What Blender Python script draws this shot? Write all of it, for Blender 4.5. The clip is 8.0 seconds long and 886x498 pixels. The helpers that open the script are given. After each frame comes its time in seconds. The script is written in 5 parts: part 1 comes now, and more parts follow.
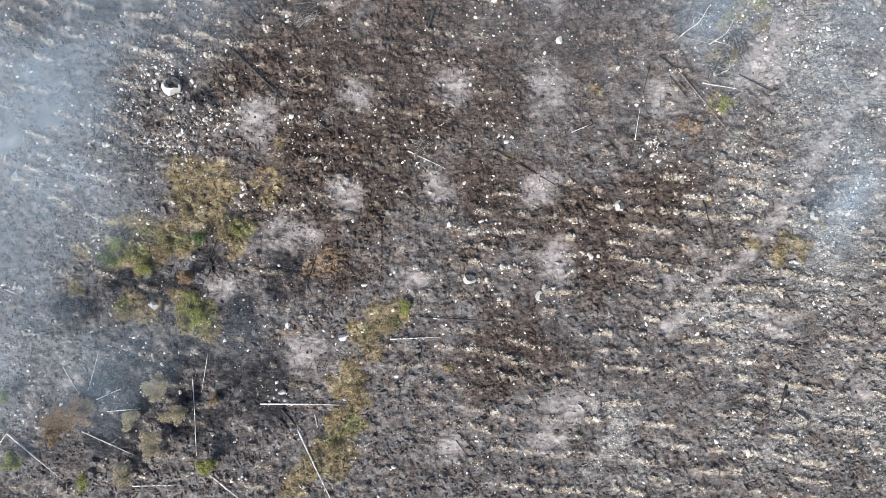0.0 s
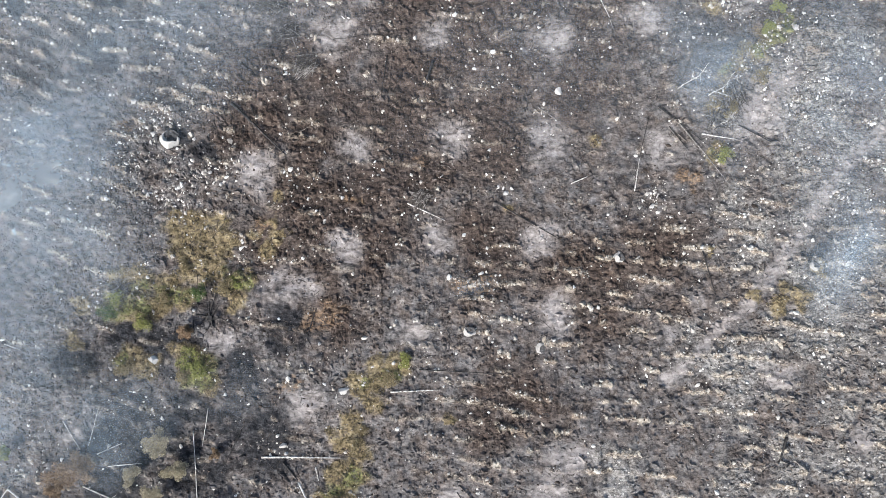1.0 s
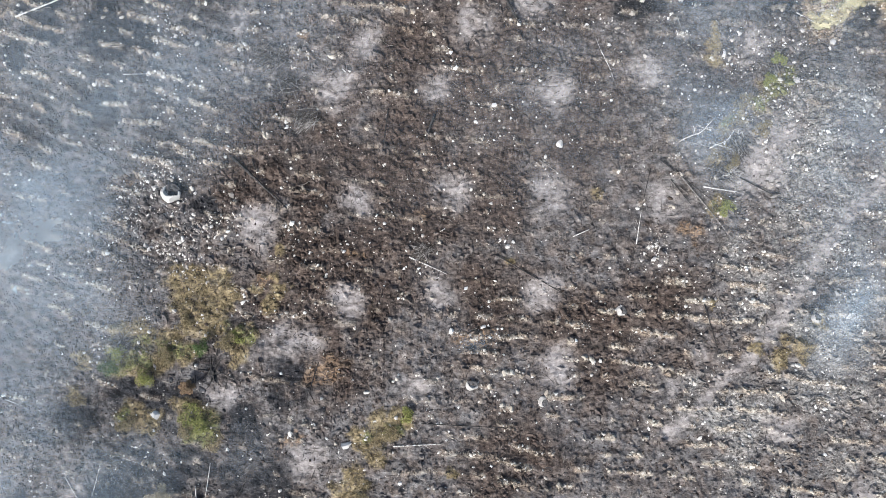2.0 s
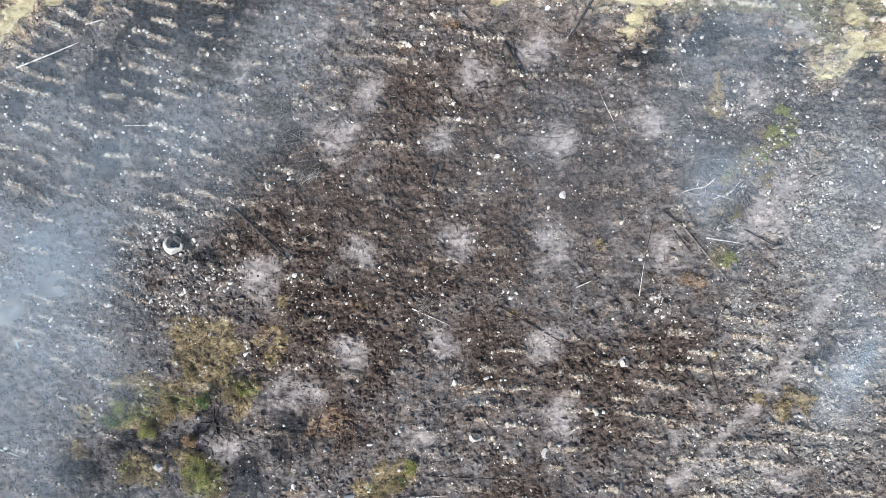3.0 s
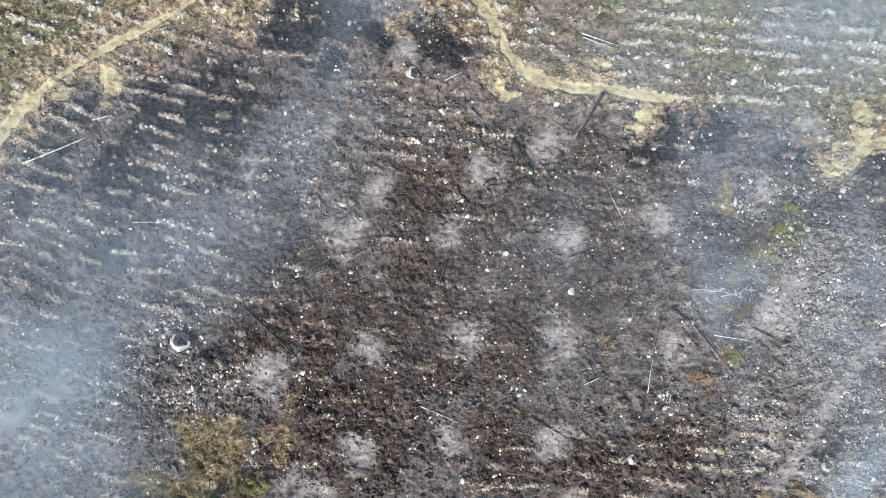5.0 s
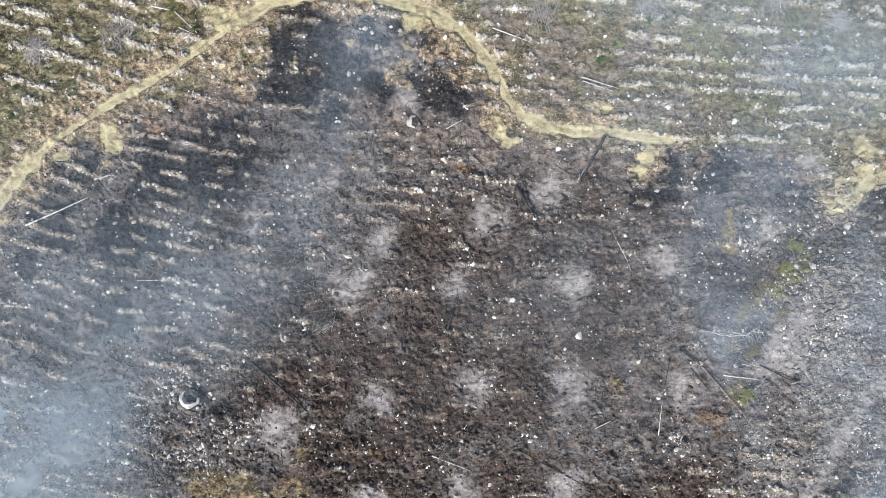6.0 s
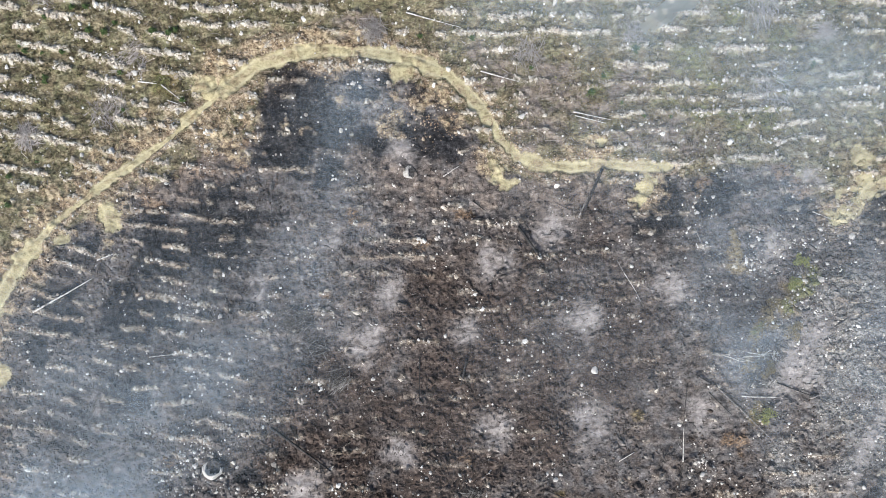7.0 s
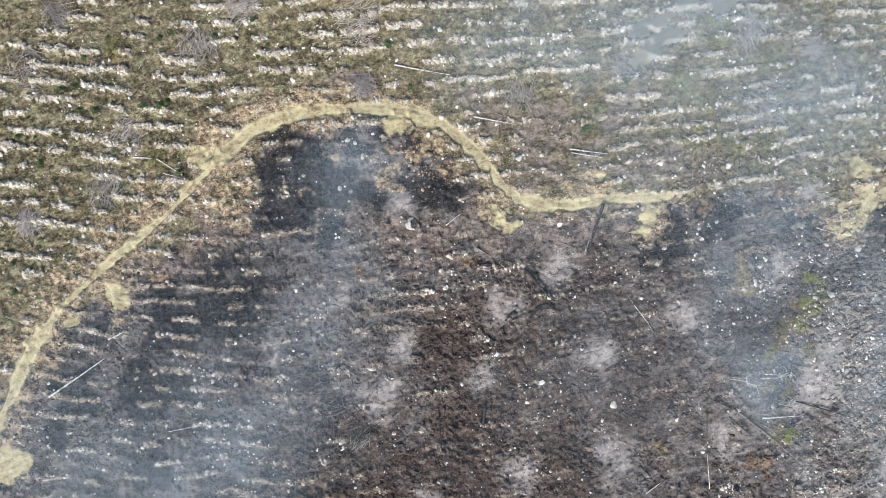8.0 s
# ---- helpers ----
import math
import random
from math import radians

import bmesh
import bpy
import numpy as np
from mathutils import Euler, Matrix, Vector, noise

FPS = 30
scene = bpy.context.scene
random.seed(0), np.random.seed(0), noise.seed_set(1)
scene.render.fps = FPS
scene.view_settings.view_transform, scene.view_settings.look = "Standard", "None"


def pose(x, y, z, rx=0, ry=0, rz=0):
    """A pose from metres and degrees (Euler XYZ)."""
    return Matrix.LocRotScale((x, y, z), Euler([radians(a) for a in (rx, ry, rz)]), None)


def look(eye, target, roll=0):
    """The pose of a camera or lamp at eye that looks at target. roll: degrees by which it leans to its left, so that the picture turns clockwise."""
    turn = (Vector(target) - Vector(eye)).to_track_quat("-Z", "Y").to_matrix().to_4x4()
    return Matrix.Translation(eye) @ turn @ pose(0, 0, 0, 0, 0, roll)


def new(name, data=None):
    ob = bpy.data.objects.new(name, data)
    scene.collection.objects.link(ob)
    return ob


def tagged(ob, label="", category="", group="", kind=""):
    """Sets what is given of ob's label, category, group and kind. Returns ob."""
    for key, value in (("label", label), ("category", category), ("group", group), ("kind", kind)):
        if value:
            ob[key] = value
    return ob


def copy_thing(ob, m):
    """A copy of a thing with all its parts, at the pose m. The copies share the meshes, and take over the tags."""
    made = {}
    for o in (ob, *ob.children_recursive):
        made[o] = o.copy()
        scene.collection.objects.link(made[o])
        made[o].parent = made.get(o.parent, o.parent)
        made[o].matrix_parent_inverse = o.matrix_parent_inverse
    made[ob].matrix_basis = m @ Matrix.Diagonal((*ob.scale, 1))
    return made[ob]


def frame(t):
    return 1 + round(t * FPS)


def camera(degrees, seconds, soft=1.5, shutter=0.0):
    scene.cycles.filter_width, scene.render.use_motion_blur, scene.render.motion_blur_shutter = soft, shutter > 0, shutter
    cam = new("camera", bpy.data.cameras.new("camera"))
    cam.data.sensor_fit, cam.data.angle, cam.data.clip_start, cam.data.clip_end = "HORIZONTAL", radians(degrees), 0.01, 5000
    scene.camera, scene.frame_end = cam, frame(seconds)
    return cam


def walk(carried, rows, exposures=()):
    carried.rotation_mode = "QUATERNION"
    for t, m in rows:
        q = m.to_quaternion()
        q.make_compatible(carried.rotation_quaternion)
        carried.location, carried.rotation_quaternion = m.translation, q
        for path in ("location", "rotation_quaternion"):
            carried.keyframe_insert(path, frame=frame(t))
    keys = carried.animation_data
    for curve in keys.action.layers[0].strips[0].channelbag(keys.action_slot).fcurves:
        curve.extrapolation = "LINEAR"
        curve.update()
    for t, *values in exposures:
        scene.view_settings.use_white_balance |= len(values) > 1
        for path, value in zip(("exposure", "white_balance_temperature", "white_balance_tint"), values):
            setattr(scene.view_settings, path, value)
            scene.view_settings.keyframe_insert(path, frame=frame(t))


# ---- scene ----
cam = camera(69.11, 8.0, soft=0.8)
PATH = [
    (0, pose(0.627, -1.697, 79.447, 1.455, 0.234, -1.876)),
    (0.5, pose(0.727, 1.715, 79.495, 1.281, 0.198, -2.04)),
    (1, pose(0.732, 5.146, 79.539, 1.176, 0.13, -2.181)),
    (1.5, pose(0.655, 8.528, 79.58, 1.132, 0.047, -2.295)),
    (3, pose(0.15, 18.369, 79.666, 1.033, -0.237, -2.454)),
    (3.5, pose(-0.086, 21.492, 79.662, 0.903, -0.332, -2.474)),
    (4, pose(-0.347, 24.533, 79.684, 1.032, -0.412, -2.34)),
    (4.5, pose(-0.639, 27.542, 79.717, 0.936, -0.53, -2.309)),
    (6, pose(-1.426, 36.588, 79.764, 0.981, -0.691, -4.156)),
    (6.5, pose(-1.521, 39.638, 79.741, 0.813, -0.686, -6.612)),
    (7, pose(-1.492, 42.775, 79.761, 0.897, -0.652, -9.48)),
    (7.5, pose(-1.333, 45.896, 79.792, 0.711, -0.637, -12.108)),
    (8, pose(-1.101, 49.012, 79.833, 0.871, -0.619, -14.514)),
]
walk(cam, PATH, exposures=[(0.0, 0.68, 6190, 10), (3.0, 0.66, 6130, 10), (6.0, 0.52, 6170, 10), (8.0, 0.48, 6240, 10)])
# ---------------------------------------------------------------- light
world = bpy.data.worlds.new("sky")
scene.world = world
world.use_nodes = True
wn = world.node_tree.nodes
sky = wn.new("ShaderNodeTexSky")
sky.sky_type, sky.sun_disc = "NISHITA", False
SUN_AZIMUTH, SUN_HEIGHT = radians(216), radians(42)   # clockwise from +y
sky.sun_elevation, sky.sun_rotation = SUN_HEIGHT, SUN_AZIMUTH
sky.air_density, sky.dust_density = 1.2, 3.0
wn["Background"].inputs["Strength"].default_value = 0.13
world.node_tree.links.new(sky.outputs["Color"], wn["Background"].inputs["Color"])
sun = new("sun", bpy.data.lights.new("sun", "SUN"))
sun.data.energy, sun.data.angle, sun.data.color = 3.9, radians(1.0), (1.0, 0.98, 0.945)
to_sun = Vector((math.sin(SUN_AZIMUTH) * math.cos(SUN_HEIGHT), math.cos(SUN_AZIMUTH) * math.cos(SUN_HEIGHT), math.sin(SUN_HEIGHT)))
sun.matrix_world = look(to_sun * 200, (0, 0, 0))


# ---------------------------------------------------------------- noise and plan
TABLE = np.random.RandomState(7).rand(256, 256)


def value_noise(x, y, size, seed=0):
    u, v = np.asarray(x) / size + 37.7 * seed + 1000, np.asarray(y) / size + 19.3 * seed + 1000
    i, j = np.floor(u).astype(int), np.floor(v).astype(int)
    a, b = u - i, v - j
    a, b = a * a * (3 - 2 * a), b * b * (3 - 2 * b)
    g = lambda p, q: TABLE[p % 256, q % 256]
    return (g(i, j) * (1 - a) + g(i + 1, j) * a) * (1 - b) + (g(i, j + 1) * (1 - a) + g(i + 1, j + 1) * a) * b


def fbm(x, y, size, octaves=3, seed=0):
    total, amount, norm = 0, 1.0, 0
    for k in range(octaves):
        total = total + amount * value_noise(x, y, size / 2 ** k, seed + 11 * k)
        norm, amount = norm + amount, amount * 0.55
    return total / norm


def smooth(v, low, high):
    s = np.clip((v - low) / (high - low), 0, 1)
    return s * s * (3 - 2 * s)


# Places in the plan: x, y, radius in metres.
ASH_SOUTH = [(1.8, 20.8, 2.9), (-9.7, 19.9, 2.7), (-21.6, 17.1, 3.1), (14.1, 19.3, 3.6), (-0.5, 8.1, 2.2), (12.7, 7.3, 2.8),
             (-19.5, 3.0, 3.1), (-16.3, 2.9, 2.4), (-3.1, -3.6, 2.1), (-11.1, 7.4, 2.7), (13.8, -1.8, 3.1), (-17.1, -11.8, 3.1),
             (27.8, 18.2, 2.8), (39.8, 22.0, 4.5), (28.7, -5.1, 1.5), (0.8, -24.2, 2.1), (14.9, -19.7, 2.8), (12.7, -23.1, 2.8),
             (41.0, -10.3, 2.8), (-46.0, -14.1, 2.1), (-27.0, -3.5, 2.2), (31.5, -0.6, 1.6), (50.5, -18.5, 2.4)]
ASH_NORTH = [(-11.8, 33.9, 3.4), (5.1, 40.5, 3.1), (15.6, 32.4, 2.8), (0.6, 33.7, 2.4), (42.8, 26.0, 3.5), (40.1, 37.0, 2.7),
             (-7.6, 39.7, 2.5), (26.6, 34.7, 2.7), (13.3, 44.4, 2.8), (-23.2, 43.1, 2.1), (46.7, 44.8, 2.1), (-14.3, 47.3, 1.7), (-3.5, 56.5, 2.0)]
MOSS_SOUTH = [(-13.6, -20.2, 2.0), (-8.6, -11.8, 1.7), (-13.2, -16.2, 1.4), (-15.5, -23.6, 1.6), (-30.2, -6.8, 2.6), (-28.8, -8.3, 1.8), (-37.8, -5.6, 2.0), (-36.0, -6.2, 1.5),
              (-11.5, -20.5, 2.2), (-10.8, -18.3, 1.7), (-16.5, -26.0, 2.0), (-32.6, 11.0, 1.9), (-29.7, 10.8, 2.2), (-26.8, 10.9, 1.7), (-31.9, 8.7, 1.9), (-28.4, 8.0, 2.4),
              (-26.0, 8.4, 1.6), (-30.6, 5.8, 2.0), (-28.0, 5.2, 2.0), (-39.5, 4.8, 1.8), (-36.9, 4.5, 2.0), (-33.4, 3.2, 2.2), (-31.4, 1.9, 1.9), (-40.3, 1.2, 2.2)]
MOSS_HOLLOW = [(-37.4, 0.6, 2.0), (-34.9, 0.9, 1.8), (-25.0, 3.5, 1.7), (-23.6, 4.0, 1.4), (-25.1, 0.9, 1.3), (-30.9, -6.0, 2.1), (-32.0, -4.5, 1.5), (-39.0, -5.6, 1.9),
               (-21.0, 11.1, 1.0), (-19.9, 9.4, 1.2), (-20.9, 7.5, 1.2), (-22.8, 9.3, 0.9), (-19.8, 13.8, 1.0), (-10.2, -9.6, 1.9), (-8.0, -8.5, 2.0), (-5.4, -7.4, 1.6),
               (-11.7, -13.7, 1.6), (-11.1, -16.0, 1.9), (-13.2, -23.5, 2.4), (-14.0, -25.8, 2.2), (-18.6, -27.5, 2.2), (-45.8, -2.5, 1.4), (-44.5, 1.5, 1.2)]
MOSS_EAST = [(36.4, 27.0, 1.2), (37.7, 28.4, 1.3), (40.5, 29.7, 1.3), (42.0, 31.8, 1.6), (44.2, 33.1, 1.5), (35.0, 17.2, 1.6), (19.7, 19.5, 0.9), (33.7, 5.4, 0.8),
             (46.9, 2.8, 1.1), (36.2, 24.5, 1.4), (34.8, 23.0, 1.2), (38.6, -0.2, 1.1), (41.4, -1.6, 1.6), (44.4, -0.8, 1.4), (42.8, 0.6, 0.9), (35.3, 37.7, 1.2), (35.5, 35.6, 1.2),
             (35.4, 39.5, 1.0), (9.2, 11.5, 0.7), (0.4, -13.7, 0.9)]
CLAY = [(-40.3, 54.6, 1.9), (-46.4, 52.9, 1.4), (-58.0, 37.6, 2.4), (7.8, 52.4, 1.5), (9.0, 50.8, 0.9), (24.6, 45.9, 1.2), (25.6, 47.2, 0.9),
        (26.3, 48.3, 0.9), (21.3, 53.6, 1.0), (52.8, 46.4, 1.6), (50.0, 42.6, 1.1), (52.6, 43.0, 1.9), (-1.8, 66.9, 1.9), (-26.2, 68.2, 1.5)]
BLACK_NORTH = [(-14.8, 68.3, 1.6), (-12.0, 67.0, 1.8), (-7.8, 66.4, 1.6), (-4.5, 65.8, 1.4), (-12.4, 63.8, 1.8), (-17.8, 69.0, 1.2), (-17.2, 67.6, 1.8), (-18.4, 65.1, 2.2),
               (-20.0, 61.9, 2.3), (-22.0, 58.8, 1.9), (-15.1, 64.9, 1.8), (-16.2, 60.8, 2.5), (-17.0, 57.4, 2.4), (-11.8, 61.0, 2.2), (-11.3, 57.4, 2.9), (-6.7, 58.2, 2.4),
               (-4.3, 56.3, 2.3), (0.3, 60.2, 1.3), (0.8, 56.5, 2.0), (4.0, 55.6, 1.5), (0.0, 64.0, 1.2), (-7.5, 64.8, 1.4), (-14.0, 54.3, 2.2), (-43.5, 51.2, 1.5),
               (-50.0, 46.4, 1.5), (-47.3, 46.3, 1.7), (-39.5, 45.3, 2.3), (-34.4, 54.6, 1.5), (-31.0, 54.8, 1.9), (-28.5, 54.0, 1.7), (-24.5, 51.5, 1.8), (32.3, 43.4, 1.7),
               (53.4, 38.4, 2.2)]
# The spot at (-31.6, 22.6) paints the large boulder's cast shadow on the ground.
BLACK_REST = [(-15.6, 67.7, 2.8), (-18.4, 62.7, 2.8), (-13.0, 61.4, 3.5), (-9.6, 58.3, 4.2), (-4.0, 57.6, 3.5), (1.5, 56.9, 3.1), (-20.1, 58.9, 2.4), (-25.6, 56.8, 2.8),
              (-31.5, 56.1, 3.1), (-43.1, 52.4, 1.7), (-35.5, 53.3, 2.4), (-48.0, 43.6, 2.8), (-40.3, 42.0, 3.5), (-52.2, 40.1, 2.4), (-36.1, 41.6, 3.1), (-41.3, 32.8, 3.5),
              (24.6, 47.4, 1.7), (27.5, 45.9, 2.1), (34.4, 44.5, 2.8), (26.2, 43.4, 2.8), (53.7, 39.5, 2.4), (44.1, 42.3, 2.4), (-27.8, 48.7, 4.2), (-35.0, 48.5, 4.2),
              (-12.0, 65.4, 1.4), (-31.6, 22.6, 1.5), (-29.0, 19.6, 2.4), (-10.2, 36.5, 0.8), (-38.0, -16.0, 3.0), (-41.5, -21.0, 3.0), (-35.0, -4.0, 2.0), (47.0, 4.5, 1.6)]
TRACK = [(-70, 31), (-57.7, 43.6), (-55.0, 47.2), (-51.5, 51.3), (-47.9, 54.3), (-44.6, 56.3), (-40.8, 58.5), (-36.3, 60.6), (-31.5, 63.0), (-27.6, 65.6), (-23.3, 68.1),
         (-19.5, 70.2), (-15.1, 70.7), (-10.8, 70.7), (-7.4, 69.9), (-4.6, 69.3), (-0.7, 67.8), (3.8, 65.3), (5.9, 62.3), (7.5, 59.6), (8.8, 56.6), (10.6, 53.6), (13.5, 52.2), (16.9, 51.2), (21.1, 50.9), (25.3, 50.0), (29.1, 49.2)]
MOSS_NORTH = [(34.1, 55.8, 2.2), (30.8, 56.6, 1.8), (38.0, 54.1, 2.4), (42.2, 53.4, 2.2), (23.5, 62.9, 1.6), (40.1, 67.5, 2.6), (34, 62, 3.0), (45, 57.5, 2.4), (21, 60.2, 1.6), (27.6, 64.4, 1.4), (37, 59, 2.2), (46, 63, 2.6), (-31, 70, 2.0), (-33, 84, 2.0)]
PITS = [(-31.7, 22.6, 1.3, 0.45), (-10.2, 36.5, 0.7, 0.5), (-2.5, 53.9, 0.6, 0.35), (24.6, 47.2, 1.2, 0.5), (46.8, 4.4, 1.0, 0.4)]
MOSS_GREEN = [(-30.2, -6.8, 2.8), (-28.8, -8.3, 1.8), (-38.8, 2.6, 1.6), (-11.5, -21.0, 1.5), (-33.6, 2.4, 1.5), (-40.3, 1.2, 2.2), (-41.5, 2.2, 1.5), (-37.4, 0.6, 1.6), (-31.5, 2.5, 1.4), (-26.0, 4.0, 1.5), (-24.0, 3.9, 1.2), (-30.9, -6.0, 2.0), (-39.0, -5.6, 1.4),
              (-36.5, 3.0, 1.4), (-6.4, -8.2, 1.5), (-9.0, -9.5, 1.3), (-13.2, -23.0, 1.6), (42.0, 31.8, 1.5), (44.0, 33.0, 1.5), (37.5, 28.0, 1.0), (35.0, 17.3, 1.6), (40.5, 29.7, 1.0)]
RUST = [(-15.4, -1.2, 1.8), (-13.3, -0.6, 1.6), (-10.3, 13.4, 0.9), (-1.4, 18.3, 1.0), (3.2, 2.0, 1.4), (5.4, 2.3, 1.5), (30.2, 14.6, 1.4), (32.2, 14.0, 1.4), (-18.5, -9.0, 1.0),
        (-26.7, 62.1, 2.0), (-24.1, 60.7, 2.0), (-27.7, 58.2, 1.8), (-30.6, 58.2, 1.6), (-34.8, 56.0, 1.6), (-23.5, 58.0, 1.3), (-10.5, 49.2, 1.1), (-2.9, 45.1, 1.0), (2.9, 47.9, 1.2),
        (-15.5, 41.2, 0.9), (33.0, 46.5, 1.2), (45.0, 44.0, 1.8), (43.0, 46.5, 1.4), (-21.5, 10.5, 1.2), (-38.5, 23.5, 1.0), (-42.0, 57.8, 1.4), (-38.0, 60.6, 1.2)]
HUMUS = [(-13, 8, 6), (-12, 1, 6), (6, 6, 8), (15, 3, 8), (26, 6, 7), (30, -3, 5), (14, 27, 7), (20, 31, 6), (-25, 20, 5), (-6, 10, 6), (-20, 12, 6), (-18, 22, 8), (-22, 27, 7), (-13, 31, 7), (-16, 17, 7), (0, 18, 8), (-8, 26, 8), (-17, 12, 8), (-12, 14, 11), (-2, 26, 12), (6, 34, 10), (-6, 20, 9), (14, 38, 7), (-20, 4, 7), (8, 22, 7), (19, 1, 7), (8, -12, 7), (-2, 38, 8), (18, 46, 6)]
# Pale eastern ground, lightened further in place of the thin haze over it.
PALE_HAZY_EAST = [(50, 18, 13), (47, -2, 9), (52, -22, 12), (38, -22, 9), (42, 10, 7), (24, -26, 8), (51, 30, 6), (40, 22, 5), (36, -8, 7), (45, 22, 8), (30, 18, 4)]
DARK_WEST = [(-46, 30, 6), (-52, 33, 5), (-31, 36, 6), (-25, 44, 6), (-21, 53, 5), (-40, 38, 6), (-33, 30, 5), (-45, 48, 5), (-38, -14, 7), (-44, -20, 6), (-30, -9, 6), (-25, -16, 5)]
DARK_EAST = [(38, 42, 6), (46, 39, 6), (51, 34, 6), (32, 37, 6), (28, 43, 5), (34, 30, 5), (24, 16, 4)]
BARE = [(22, 57, 3.0), (28, 54, 3.0), (14, 56, 3.0), (33, 52, 2.5), (10, 66, 3.0), (18, 63, 3.0), (26, 60, 2.6), (-5.5, 53.0, 3.5), (0.1, 52.7, 3.1), (5.5, 50.8, 3.8), (13.1, 49.5, 3.5), (18.5, 47.9, 3.5), (22.8, 47.9, 2.1), (-26.5, 58.9, 3.1), (-32.4, 57.1, 2.8), (-36.6, 57.7, 2.8),
        (-7.2, 72.9, 2.8), (12.8, 60.3, 3.5), (8.3, 63.2, 2.8), (17.8, 60.2, 3.5), (-8.7, 55.3, 2.8), (25.1, 52.5, 2.1)]
DUG_OUTER = [(-19.7, 72.3, 2.0), (-15.8, 73.2, 1.8), (-11.7, 72.6, 1.7), (-25.6, 68.8, 2.0), (-23.8, 65.2, 1.8), (-27.5, 63.6, 1.5), (-45.0, 57.9, 1.7), (-42.3, 59.8, 1.6),
             (-47.9, 55.9, 1.7), (-51.0, 53.6, 1.6), (-4.0, 60.6, 1.7), (-0.5, 62.6, 1.5), (3.7, 59.6, 1.6), (18.9, 53.3, 1.2), (-41.8, 51.6, 1.0), (-54.6, 45.6, 1.3),
             (-57.0, 46.4, 1.5), (-10.2, 65.2, 1.1), (-3.0, 64.2, 1.0), (-16.5, 63.0, 0.8), (-14.5, 61.2, 0.7), (-24.5, 69.3, 3.3), (-26.5, 63.2, 3.3)]
DUG_INNER = [(-22.6, 63.6, 2.6), (-33.7, 64.7, 2.0), (-39.6, 63.1, 2.0), (-45.3, 58.0, 3.0), (-40.4, 55.5, 3.0), (-47.5, 53.6, 2.6), (-52.2, 49.6, 2.2), (-36, 58.6, 2.2),
             (-42.7, 58.8, 2.2), (-7.5, 71.1, 2.9), (-0.2, 68.1, 2.1), (-4.3, 60.8, 1.5), (1.5, 63.2, 2.1), (7.7, 53.6, 2.6), (20.9, 53.1, 2.1), (25.3, 45.7, 1.8),
             (27.4, 47.2, 1.3), (18.0, 53.1, 1.7), (-49.6, 55.3, 2.1), (-24.2, 60.3, 2.4), (-34.9, 63.8, 1.7), (-14, 72.5, 2.2)]
SOOT_WEST = [(-27.3, 0.9, 2.2), (-33.0, -3.6, 2.4), (-36.3, -2.1, 4.2), (-45.4, -5.3, 3.5), (-39.1, -3.4, 3.5), (-25.2, -7.4, 4.2), (-21.9, -13.0, 4.2), (-38.6, -12.4, 4.2), (-33.2, -19.5, 3.5), (-18.1, -2.7, 3.5), (-26.8, -13.5, 3.5),
             (-40.9, -18.6, 3.5), (-31.6, -12.0, 2.8), (-23.5, -17.8, 4.2), (-28.4, -20.4, 3.5)]
OLD_LANE = [(27.5, -10.5), (31.0, -7.6), (34.7, -4.0), (38.4, -0.8), (43.4, 5.0), (46.4, 9.0), (50.5, 15.0), (56, 20)]
TRACK_EAST = [(75, 44), (57.5, 43.2), (53.3, 42.3), (50.9, 40.4), (48.3, 39.7)]
BURN_EDGE = [(-400, 20), (-70, 31), (-58, 42), (-54.7, 46.5), (-50.4, 50.4), (-44.7, 54.2), (-37.3, 56.9), (-29.9, 59.3), (-21.4, 62.1), (-18.7, 68.1),
             (-13.7, 69.5), (-5.7, 67.7), (1.9, 63.9), (5.6, 58.7), (7.0, 53.0), (12.9, 50.0), (20.3, 48.8), (28.7, 48.5),
             (35.6, 47.5), (43.4, 47.0), (48.9, 40.2), (56.3, 40.5), (80, 42), (400, 60)]


def spots(x, y, table, ragged=0.9, seed=0, core=0.55, rim=1.2, grain=2.6):
    """How far each place lies inside the nearest of the round patches, 0 to 1, with uneven rims."""
    dx = (fbm(x, y, grain, 4, seed) - 0.5) * ragged * 1.25 * grain
    dy = (fbm(x, y, grain, 4, seed + 5) - 0.5) * ragged * 1.25 * grain
    out = np.zeros(np.shape(x))
    for px, py, r in table:
        near = (np.abs(x - px) < 2 * r + 2) & (np.abs(y - py) < 2 * r + 2)
        d = np.hypot(x[near] - px + dx[near], y[near] - py + dy[near]) / r
        out[near] = np.maximum(out[near], 1 - smooth(d, core, rim))
    return out


def line_distance(x, y, line):
    best = np.full(np.shape(x), 1e9)
    for (ax, ay), (bx, by) in zip(line, line[1:]):
        ux, uy = bx - ax, by - ay
        s = np.clip(((x - ax) * ux + (y - ay) * uy) / (ux * ux + uy * uy), 0, 1)
        best = np.minimum(best, np.hypot(x - ax - s * ux, y - ay - s * uy))
    return best


